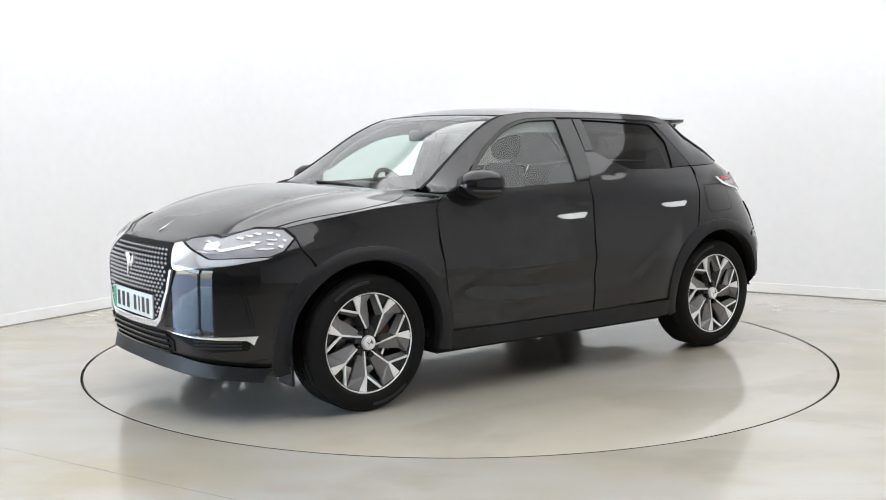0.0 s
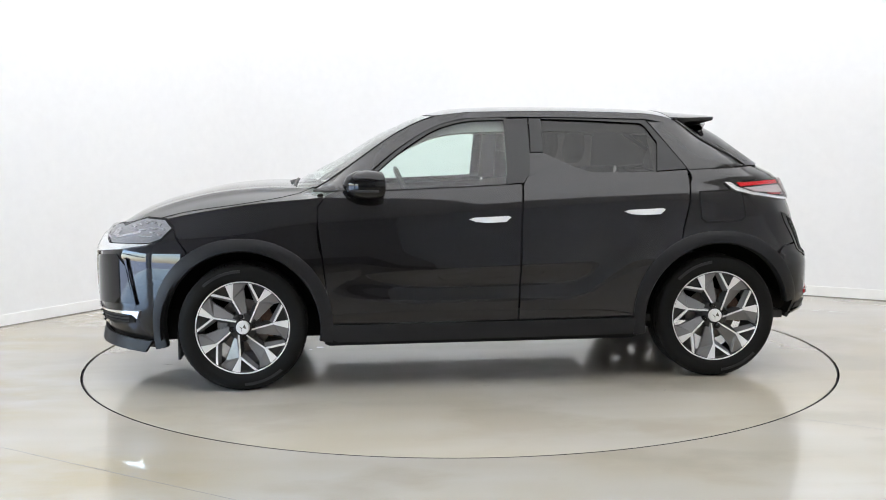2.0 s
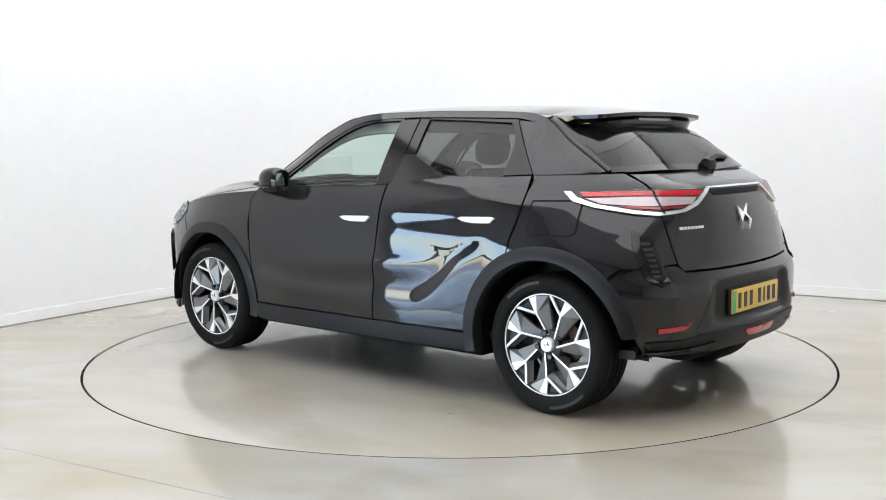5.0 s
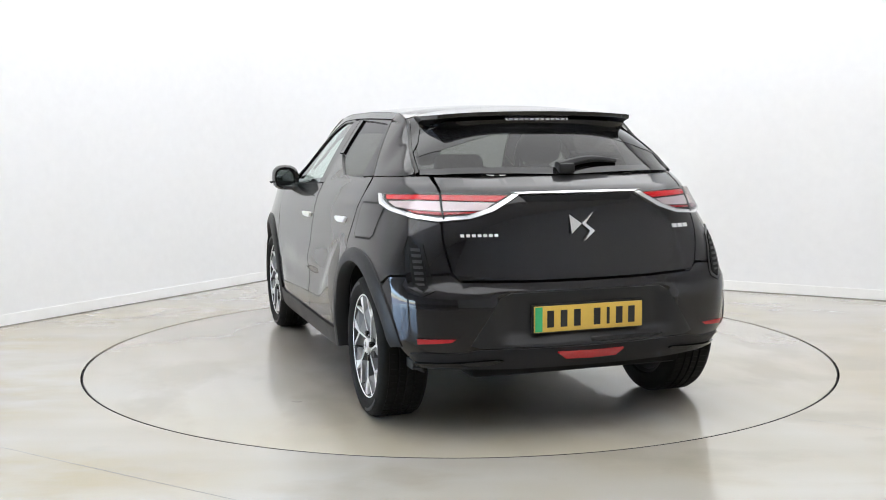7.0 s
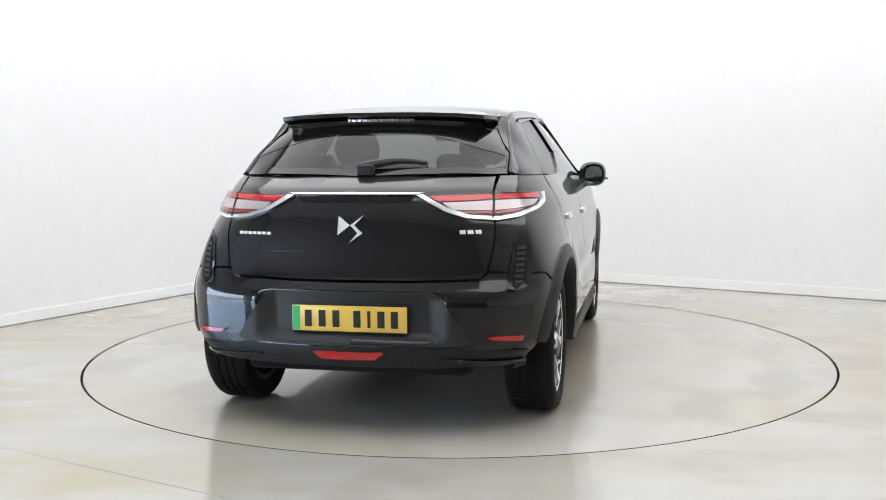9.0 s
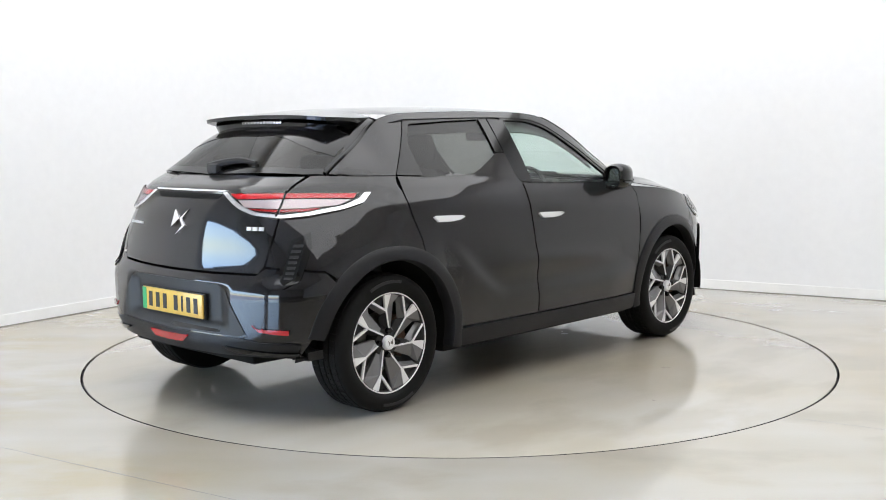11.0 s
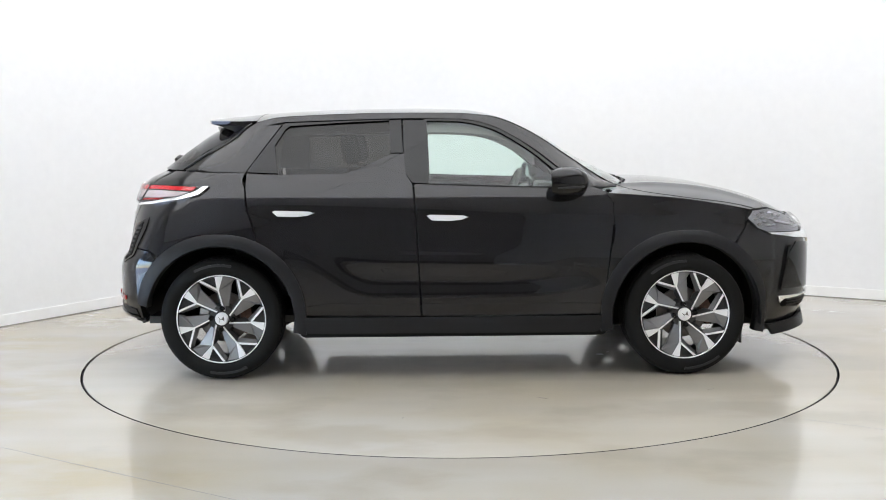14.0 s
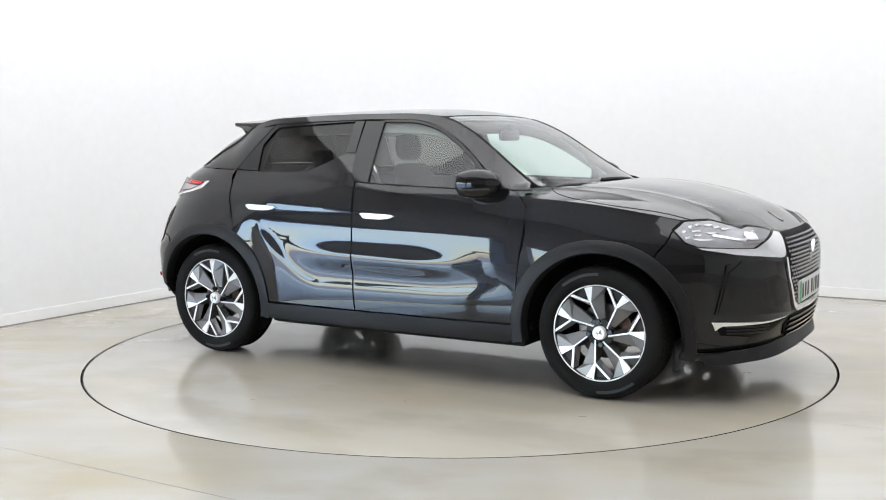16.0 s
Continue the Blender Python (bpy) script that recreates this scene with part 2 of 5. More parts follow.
def panel(name, poly, surf, mat, parent, side=1, step=0.03, lift=0.0, depth=0.015, gap=0.002, label="", formed=True):
    """A pressed panel: the outline poly, in the surface's own two coordinates, laid on the surface, with its edges turned in."""
    poly = [tuple(p[:2]) for p in poly]
    area = sum(a[0] * b[1] - b[0] * a[1] for a, b in zip(poly, poly[1:] + poly[:1]))
    if area < 0:
        poly = poly[::-1]
    ring = resample(poly, step)
    clean = []
    for q in ring:
        if not clean or math.hypot(q[0] - clean[-1][0], q[1] - clean[-1][1]) > 1e-4:
            clean.append(q)
    ring = clean
    n = len(ring)
    if gap:
        moved = []
        for i in range(n):
            (ax, ay), (bx, by), (cx, cy) = ring[i - 1], ring[i], ring[(i + 1) % n]
            dx, dy = cx - ax, cy - ay
            d = math.hypot(dx, dy) or 1.0
            moved.append((bx - dy / d * gap, by + dx / d * gap))
        ring = moved
    lo = [min(p[k] for p in ring) for k in (0, 1)]
    hi = [max(p[k] for p in ring) for k in (0, 1)]
    arr = np.array(ring)
    grid = []
    row, y = 0, lo[1] + step * 0.5
    while y < hi[1]:
        x = lo[0] + step * (0.5 if row % 2 else 0.0)
        while x < hi[0]:
            if inside((x, y), ring) and np.min((arr[:, 0] - x) ** 2 + (arr[:, 1] - y) ** 2) > (0.55 * step) ** 2:
                grid.append((x, y))
            x += step
        row, y = row + 1, y + step * 0.866
    flat, _, faces, *_ = delaunay_2d_cdt([Vector(p) for p in ring + grid], [], [list(range(n))], 1, 1e-6)

    def place(a, b):
        x, y, z = surf(a, b)
        return Vector((x, y * side, z))
    co, nor = [], []
    for v in flat:
        p = place(v[0], v[1])
        e = 2e-3
        du, dv = place(v[0] + e, v[1]) - place(v[0] - e, v[1]), place(v[0], v[1] + e) - place(v[0], v[1] - e)
        k = du.cross(dv)
        k = k.normalized() if k.length > 1e-12 else Vector((0, 0, 1))
        out = p - Vector((max(-0.9, min(0.9, p.x)), 0, 0.6 if p.z < 1.1 else 0.9))
        if k.dot(out) < 0:
            k = -k
        co.append(p + k * lift)
        nor.append(k)
    tris = []
    for f in faces:
        a, b, c = f[0], f[1], f[2]
        ok = (co[b] - co[a]).cross(co[c] - co[a]).dot(nor[a]) >= 0
        tris.append(tuple(f) if ok else tuple(reversed(f)))
    count = {}
    for f in tris:
        for i in range(len(f)):
            e = (f[i], f[(i + 1) % len(f)])
            count[e] = 1
    verts, normals = [tuple(p) for p in co], list(nor)
    if depth:
        rim = [e for e in count if (e[1], e[0]) not in count]
        for a, b in rim:
            k = len(verts)
            edge = (co[b] - co[a]).cross(nor[a])
            edge = edge.normalized() if edge.length > 1e-12 else nor[a]
            verts += [tuple(co[a]), tuple(co[b]), tuple(co[b] - nor[b] * depth), tuple(co[a] - nor[a] * depth)]
            normals += [edge] * 4
            tris.append((k + 1, k, k + 3, k + 2))
    me = bpy.data.meshes.new(name)
    me.from_pydata(verts, [], tris)
    me.shade_smooth()
    if formed:
        me.normals_split_custom_set_from_vertices([tuple(k) for k in normals])
    me.materials.append(mat)
    ob = new(name, me)
    ob.parent = parent
    if label:
        tagged(ob, label)
    return ob


S = 1.8


def shell(s, z):
    return hull(s / S, z)


def at_x(x, z):
    return angle_at_x(x, z) * S, z


def at_y(y, z, rear=False):
    a = angle_at_y(abs(y), z, rear)
    return (a if y >= 0 else -a) * S, z


def rear_y(y, z):
    return at_y(y, z, True)


def both(left, rear=False):
    """A left half outline, from its top at the middle to its bottom at the middle, closed on the other side."""
    turn = (lambda p: (2 * math.pi * S - p[0], p[1])) if rear else (lambda p: (-p[0], p[1]))
    return list(left) + [turn(p) for p in reversed(left)]


def arc(cx, cz, r, a0, a1, steps=18):
    return [(cx + r * math.cos(radians(a0 + (a1 - a0) * i / steps)), cz + r * math.sin(radians(a0 + (a1 - a0) * i / steps))) for i in range(steps + 1)]

# ---- body surfaces, car space: x ahead, y to its left, z up ----
def smooth(pts):
    """A smooth curve through (a, b) pairs."""
    a = [p[0] for p in pts]
    b = [p[1] for p in pts]
    n = len(a)
    d = [(b[i + 1] - b[i]) / (a[i + 1] - a[i]) for i in range(n - 1)]
    m = [d[0]] + [0.0 if d[i - 1] * d[i] <= 0 else 2 * d[i - 1] * d[i] / (d[i - 1] + d[i]) for i in range(1, n - 1)] + [d[-1]]

    def f(x):
        if x <= a[0]:
            return b[0] + m[0] * (x - a[0])
        if x >= a[-1]:
            return b[-1] + m[-1] * (x - a[-1])
        i = 0
        while x > a[i + 1]:
            i += 1
        h = a[i + 1] - a[i]
        t = (x - a[i]) / h
        return ((2 * t - 3) * t * t + 1) * b[i] + (t - 1) ** 2 * t * h * m[i] + (3 - 2 * t) * t * t * b[i + 1] + (t - 1) * t * t * h * m[i + 1]
    return f


NOSE = smooth([(0.15, 1.98), (0.25, 2.06), (0.32, 2.095), (0.45, 2.12), (0.6, 2.12), (0.72, 2.115), (0.8, 2.075), (0.87, 2.0), (0.95, 1.93), (1.1, 1.88)])
TAIL = smooth([(0.15, 1.8), (0.235, 1.88), (0.307, 1.935), (0.395, 1.957), (0.6, 1.957), (0.66, 1.942), (0.69, 1.915), (0.77, 1.895), (0.864, 1.882), (0.943, 1.868), (1.043, 1.838), (1.075, 1.82), (1.1, 1.79), (1.136, 1.71), (1.16, 1.665)])
WIDE = smooth([(0.15, 0.8), (0.25, 0.858), (0.35, 0.873), (0.5, 0.885), (0.65, 0.888), (0.8, 0.877), (0.9, 0.86), (1.0, 0.838), (1.07, 0.808), (1.12, 0.778), (1.16, 0.752)])
ROUND = smooth([(0.2, 4.5), (0.35, 7.0), (0.45, 10.5), (0.7, 11.0), (0.87, 8.0), (1.05, 5.6), (1.15, 6.5)])
BELT = smooth([(-1.75, 1.15), (-1.4, 1.14), (-1.0, 1.13), (-0.6, 1.12), (-0.2, 1.072), (0.2, 1.055), (0.6, 1.045), (0.9, 1.06)])
RAIL_Z = smooth([(-1.6, 1.1), (-1.5, 1.15), (-1.4, 1.215), (-1.25, 1.305), (-1.1, 1.412), (-0.94, 1.445), (-0.3, 1.462), (0.0, 1.46), (0.2, 1.444), (0.28, 1.424), (0.414, 1.365), (0.515, 1.305), (0.64, 1.218), (0.82, 1.096), (0.9, 1.05)])
RAIL_Y = smooth([(-1.6, 0.655), (-1.4, 0.64), (-1.1, 0.58), (-0.6, 0.572), (-0.3, 0.57), (0.2, 0.577), (0.56, 0.636), (0.75, 0.685), (0.9, 0.725)])
CROWN = smooth([(-1.75, 1.105), (-1.69, 1.152), (-1.6, 1.222), (-1.5, 1.297), (-1.39, 1.368), (-1.25, 1.43), (-1.15, 1.466), (-0.9, 1.485), (-0.58, 1.495), (-0.25, 1.5), (0.08, 1.49), (0.27, 1.45), (0.4, 1.4), (0.565, 1.32), (0.73, 1.218), (0.93, 1.115), (1.1, 1.02)])
HOOD_Z = smooth([(0.7, 1.055), (1.0, 1.068), (1.14, 1.074), (1.365, 1.06), (1.69, 0.994), (1.85, 0.938), (1.96, 0.875), (2.03, 0.83), (2.12, 0.7)])
FENDER_Z = smooth([(0.7, 1.03), (0.9, 1.01), (1.2, 0.985), (1.5, 0.94), (1.7, 0.90), (1.85, 0.87), (2.0, 0.83)])


def ramp(a, b, x):
    t = min(1.0, max(0.0, (x - a) / (b - a)))
    return t * t * (3 - 2 * t)


def step_up(z, at, w):
    """Rises softly from 0 to 1 round the height at."""
    return 1 / (1 + math.exp(-max(-40.0, min(40.0, (z - at) / w))))


def scallop(x, z):
    """How far the doors are drawn in: below a crease that climbs into the rear haunch, and in a dish in mid-door."""
    along = ramp(-1.02, -0.72, x) * (1 - ramp(0.5, 0.92, x))
    lens = ramp(-0.75, -0.25, x) * (1 - ramp(0.1, 0.7, x))
    crease = 0.5 + 0.32 * (1 - ramp(-1.0, -0.42, x)) + 0.04 * ramp(0.3, 0.9, x)
    turned_in = 0.016 * along * (1 - step_up(z, crease, 0.022))
    dish = 0.013 * lens * math.exp(-((z - 0.64 + 0.03 * x) / 0.062) ** 2)
    ridge = 0.004 * math.exp(-((z - 0.93 + 0.05 * x) / 0.05) ** 2) * ramp(-1.6, -1.2, x) * (1 - ramp(0.7, 1.4, x))
    return ridge - turned_in - dish


def hull(a, z):
    """The lower body at the angle a round it (0 ahead, pi/2 left, pi behind) and the height z."""
    c, s = math.cos(a), math.sin(a)
    A, n = (NOSE(z), 4.8) if c >= 0 else (TAIL(z), ROUND(z))
    w = WIDE(z)
    r = (abs(c) ** n + abs(s) ** n) ** (-1 / n)
    x, y = A * c * r, w * s * r
    if x > 0.8:
        x -= 0.13 * y * y * ramp(0.8, 1.9, x)
    if x < -0.8:
        x += 0.19 * y * y * ramp(0.8, 1.8, -x)
    if x < -1.5:
        x += 0.036 * (1 - ramp(0.34, 0.46, abs(y))) * ramp(0.42, 0.47, z) * (1 - ramp(0.61, 0.655, z))
    if abs(y) > 0.6:
        swell = 0.018 * (math.exp(-((x + 1.28) / 0.33) ** 2) + 0.6 * math.exp(-((x - 1.28) / 0.33) ** 2)) * (1 - ramp(0.55, 1.0, z))
        y += math.copysign(scallop(x, z) + swell, y)
    return x, y, z


def angle_at_x(x, z):
    lo, hi = 0.0, math.pi
    for _ in range(40):
        mid = (lo + hi) / 2
        lo, hi = (mid, hi) if hull(mid, z)[0] > x else (lo, mid)
    return lo


def angle_at_y(y, z, rear=False):
    lo, hi = (math.pi / 2, math.pi) if rear else (0.0, math.pi / 2)
    for _ in range(40):
        mid = (lo + hi) / 2
        lo, hi = (mid, hi) if (hull(mid, z)[1] > y) == rear else (lo, mid)
    return lo


def flank(x, z):
    """The side of the car, doors and side windows, at x and z."""
    zb = BELT(x)
    if z <= zb:
        return x, hull(angle_at_x(x, z), z)[1], z
    y0 = hull(angle_at_x(x, zb), zb)[1]
    t = (z - zb) / max(0.02, RAIL_Z(x) - zb)
    return x, y0 + (RAIL_Y(x) - y0) * t + 0.012 * 4 * t * (1 - t), z


def top(x, y):
    """Windscreen, roof and rear window at x and y."""
    t = abs(y) / RAIL_Y(x)
    return x, y, RAIL_Z(x) + (CROWN(x) - RAIL_Z(x)) * (1 - t ** (2.3 + 1.3 * ramp(1.0, 1.3, -x)))


def fender_edge(x):
    """Where the bonnet's surface meets the flank."""
    z = FENDER_Z(x)
    return hull(angle_at_x(x, z), z)[1], z


def bonnet(x, y):
    """The bonnet and the tops of the front wings at x and y."""
    ye, ze = fender_edge(x)
    t = min(1.3, abs(y) / ye)
    crease = 0.012 * math.exp(-((abs(y) - 0.60 + 0.1 * (x - 1)) / 0.05) ** 2) * (1 - ramp(1.6, 1.9, x))
    return x, y, ze + (HOOD_Z(x) - ze) * (1 - t ** 3.2) + crease


# ---- end of surfaces ----
# ---- the studio: two white walls meet behind the turntable ----
CORNER = Vector((-1.10, 4.44, 0))
ALONG, ACROSS = Vector((-0.522, -0.853, 0)).normalized(), Vector((0.865, -0.502, 0)).normalized()
LONG, BROAD, HIGH = 13.0, 11.0, 4.3
RADIUS = 2.236


def room(a, b, z=0.0):
    """A place in the studio: a metres along the long wall from the corner, b metres out from it."""
    p = CORNER + ALONG * a + ACROSS * b
    return (p.x, p.y, z)


def slab(bm, a0, a1, b0, b1, z0, z1):
    return prism(bm, [(a0, b0), (a1, b0), (a1, b1), (a0, b1)], z0, z1, room)


def setting(name, bm, mat, label):
    bmesh.ops.recalc_face_normals(bm, faces=bm.faces[:])
    ob = part(name, bm, mat, None, "", 30)
    return tagged(ob, label, kind="structure")


def build_room():
    t = 0.25
    D0, D1, DH = 6.8, 12.8, 1.75
    bm = bmesh.new()
    slab(bm, 1.25, D0, -t, 0, 0, HIGH)
    setting("wall_west", bm, WALL, "white painted studio wall beside the turntable")
    bm = bmesh.new()
    slab(bm, D1, LONG + t, -t, 0, 0, HIGH)
    slab(bm, D0, D1, -t, 0, DH, HIGH)
    setting("wall_southwest", bm, DARK_WALL, "unseen grey wall with open loading doors, toned for the car's reflections")
    bm = bmesh.new()
    slab(bm, -t, 0, 1.25, BROAD + t, 0, HIGH)
    setting("wall_north", bm, WALL, "white painted studio wall behind the turntable")
    bm = bmesh.new()
    S0, S1 = 0.3, 2.7
    slab(bm, LONG, LONG + t, 0.0, S0, 0, HIGH)
    slab(bm, LONG, LONG + t, S1, BROAD, 0, HIGH)
    slab(bm, LONG, LONG + t, S0, S1, DH, HIGH)
    setting("wall_south", bm, DARK_WALL, "unseen grey wall with a second open loading door, toned for the reflections")
    bm = bmesh.new()
    slab(bm, 0.0, LONG + t, BROAD, BROAD + t, 0, HIGH)
    setting("wall_east", bm, WALL, "white painted wall closing the studio")
    bm = bmesh.new()
    slab(bm, -t, LONG + t, -t, BROAD + t, HIGH, HIGH + 0.2)
    setting("ceiling", bm, CEIL, "white painted flat studio ceiling")
    for name, (a0, a1, b0, b1) in (("skirting_west", (1.25, D0 - 0.05, 0.0, 0.009)), ("skirting_north", (0.0, 0.009, 1.25, BROAD))):
        bm = bmesh.new()
        slab(bm, a0, a1, b0, b1, 0.0, 0.085)
        setting(name, bm, SKIRT, "low white skirting board with scuffed paint")
    # Thin grey line along the foot of both white walls
    for name, (a0, a1, b0, b1) in (("foot_line_west", (1.25, D0 - 0.05, 0.009, 0.016)), ("foot_line_north", (0.009, 0.016, 1.25, BROAD))):
        bm = bmesh.new()
        slab(bm, a0, a1, b0, b1, -0.002, 0.006)
        setting(name, bm, JOINT, "thin grey line at the wall foot")
    # Unseen dark band, added so the car's sides reflect a dark horizon
    for name, (a0, a1, b0, b1) in (("reflect_band_south", (LONG - 0.02, LONG, S1, BROAD - 0.02)),):
        bm = bmesh.new()
        slab(bm, a0, a1, b0, b1, 0.0, 1.0)
        setting(name, bm, REFLECT_BAND, "unseen dark band, added for the dark patch in the car's reflections")
    # rounded corner between the two white walls, added to even out their brightness
    bm = bmesh.new()
    r = 1.25
    bend = [(r - r * math.sin(math.pi / 2 * i / 32), r - r * math.cos(math.pi / 2 * i / 32)) for i in range(33)]
    prism(bm, bend + [(-t, r), (-t, -t), (r, -t)], 0, HIGH, room)
    setting("wall_cove", bm, WALL, "white rounded corner, added to even the brightness of the studio walls")
    # saw-cut joints in the floor
    for k, (a, b0, b1) in enumerate(((6.06, 2.4, 10.9), (3.92, 5.5, 10.9))):
        bm = bmesh.new()
        slab(bm, a - 0.0015, a + 0.0015, b0, b1, -0.002, 0.0006)
        setting("floor_joint_%d" % (k + 1), bm, JOINT, "thin dark joint in the epoxy floor")
    # floor with the round pit of the turntable
    bm = bmesh.new()
    n = 192
    rim = RADIUS + 0.003
    corners = [Vector(room(a, b)) for a, b in ((0, 0), (LONG, 0), (LONG, BROAD), (0, BROAD))]
    inner, outer, low = [], [], []
    for i in range(n):
        a = 2 * math.pi * i / n
        d = Vector((math.cos(a), math.sin(a), 0))
        best = 99.0
        for p, q in zip(corners, corners[1:] + corners[:1]):
            e = q - p
            den = d.x * e.y - d.y * e.x
            if abs(den) > 1e-9:
                k, u = (p.x * e.y - p.y * e.x) / den, (p.x * d.y - p.y * d.x) / den
                if k > 0 and -1e-6 <= u <= 1 + 1e-6:
                    best = min(best, k)
        inner.append(bm.verts.new(d * rim))
        low.append(bm.verts.new(d * rim - Vector((0, 0, 0.12))))
        outer.append(bm.verts.new(d * best))
    for i in range(n):
        j = (i + 1) % n
        bm.faces.new((inner[i], outer[i], outer[j], inner[j]))
        bm.faces.new((low[i], inner[i], inner[j], low[j]))
    bm.faces.new(low)
    ob = part("floor", bm, FLOOR, None, "", 30)
    tagged(ob, "worn glossy grey epoxy floor with warm stains and painted warm reflection", kind="structure")
    # Dark sheet that keeps the gap round the turntable black
    bm = bmesh.new()
    lathe(bm, [(0.02, -0.11), (RADIUS + 0.006, -0.11)], 96, axis="Z")
    setting("turntable_pit", bm, UNDER, "dark pit under the turntable")
    # the yard outside the loading door
    bm = bmesh.new()
    slab(bm, D0 - 30, LONG + 40, -40, BROAD + 30, -0.32, -0.2)
    setting("ground", bm, YARD, "pale concrete yard outside the loading doors")
    bm = bmesh.new()
    slab(bm, D0, D0 + 0.12, -0.2, 0.04, 0, DH)
    slab(bm, D1 - 0.12, D1, -0.2, 0.04, 0, DH)
    slab(bm, D0 + 0.12, D1 - 0.12, -0.2, 0.04, DH - 0.12, DH)
    # Unseen rail, added to streak the doorway's bright reflection on the car
    slab(bm, D0 + 0.12, D1 - 0.12, -0.13, -0.07, 0.95, 1.02)
    setting("door_1", bm, SHUTTER, "blue-grey steel frame of the open loading door, with an added rail")


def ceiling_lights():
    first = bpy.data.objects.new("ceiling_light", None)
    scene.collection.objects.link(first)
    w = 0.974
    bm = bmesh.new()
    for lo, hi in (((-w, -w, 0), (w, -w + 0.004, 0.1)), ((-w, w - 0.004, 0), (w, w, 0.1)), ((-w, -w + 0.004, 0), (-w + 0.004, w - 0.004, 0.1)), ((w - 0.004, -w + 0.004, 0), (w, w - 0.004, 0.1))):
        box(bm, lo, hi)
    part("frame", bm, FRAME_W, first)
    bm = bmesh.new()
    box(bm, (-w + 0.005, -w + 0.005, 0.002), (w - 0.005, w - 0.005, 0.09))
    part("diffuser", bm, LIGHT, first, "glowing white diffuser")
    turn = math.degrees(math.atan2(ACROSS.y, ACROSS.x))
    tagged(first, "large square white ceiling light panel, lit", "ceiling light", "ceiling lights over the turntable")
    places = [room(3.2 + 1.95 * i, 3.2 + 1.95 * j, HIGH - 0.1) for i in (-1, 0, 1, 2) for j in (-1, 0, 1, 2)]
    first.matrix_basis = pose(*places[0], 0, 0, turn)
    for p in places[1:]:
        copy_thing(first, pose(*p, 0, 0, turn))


def build_turntable():
    bm = bmesh.new()
    r = RADIUS - 0.004
    lathe(bm, [(r - 0.006, -0.1), (r - 0.006, -0.004), (r - 0.008, -0.001), (r - 0.012, 0.0), (1.4, 0.0), (0.7, 0.0), (0.02, 0.0)], 192, axis="Z")
    bm.faces.ensure_lookup_table()
    bmesh.ops.contextual_create(bm, geom=[e for e in bm.edges if e.is_boundary and e.verts[0].co.length < 0.1])
    ob = part("turntable", bm, DISC, None, "", 30)
    # Black strip on the disc's side, painting in the shade of the gap
    bm = bmesh.new()
    lathe(bm, [(r - 0.005, -0.09), (r, -0.088), (r, -0.003), (r - 0.002, -0.001), (r - 0.005, -0.001)], 192, axis="Z")
    part("edge_shade", bm, SHADOW_GAP, ob, "black strip for the shade in the gap round the turntable", 30)
    for x, y, w, h, turn in ((0.0, 0.93, 0.03, 0.012, 20), (0.04, 0.955, 0.02, 0.014, 60), (-0.04, 0.98, 0.035, 0.012, -15), (0.09, 0.99, 0.016, 0.01, 40), (-0.95, 1.2, 0.05, 0.008, 70), (1.3, -1.1, 0.04, 0.01, 15), (0.4, -1.25, 0.06, 0.007, -35), (-0.3, -1.6, 0.03, 0.009, 80), (1.75, 0.2, 0.05, 0.008, 5)):
        bm = bmesh.new()
        m = pose(x, y, 0.0004, 0, 0, turn)
        pts = [(w * 0.5 * math.cos(k) * (0.8 + 0.3 * math.sin(3 * k + x * 9)), h * 0.5 * math.sin(k) * (0.8 + 0.3 * math.cos(2 * k + y * 7))) for k in np.linspace(0, 2 * math.pi, 14, endpoint=False)]
        prism(bm, pts, -0.001, 0.0004, lambda a, b, c: m @ Vector((a, b, c)))
        bmesh.ops.recalc_face_normals(bm, faces=bm.faces[:])
        part("scuff_mark", bm, SCUFF, ob, "", 30)
    return tagged(ob, "round vehicle turntable with scuffed grey epoxy top", "turntable")


build_room()
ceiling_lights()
turntable = build_turntable()

# ---- the car ----
car = new("car")
tagged(car, "black compact crossover car parked on the turntable", "car")
FRONT, REAR, HUB = 1.279, -1.279, 0.335


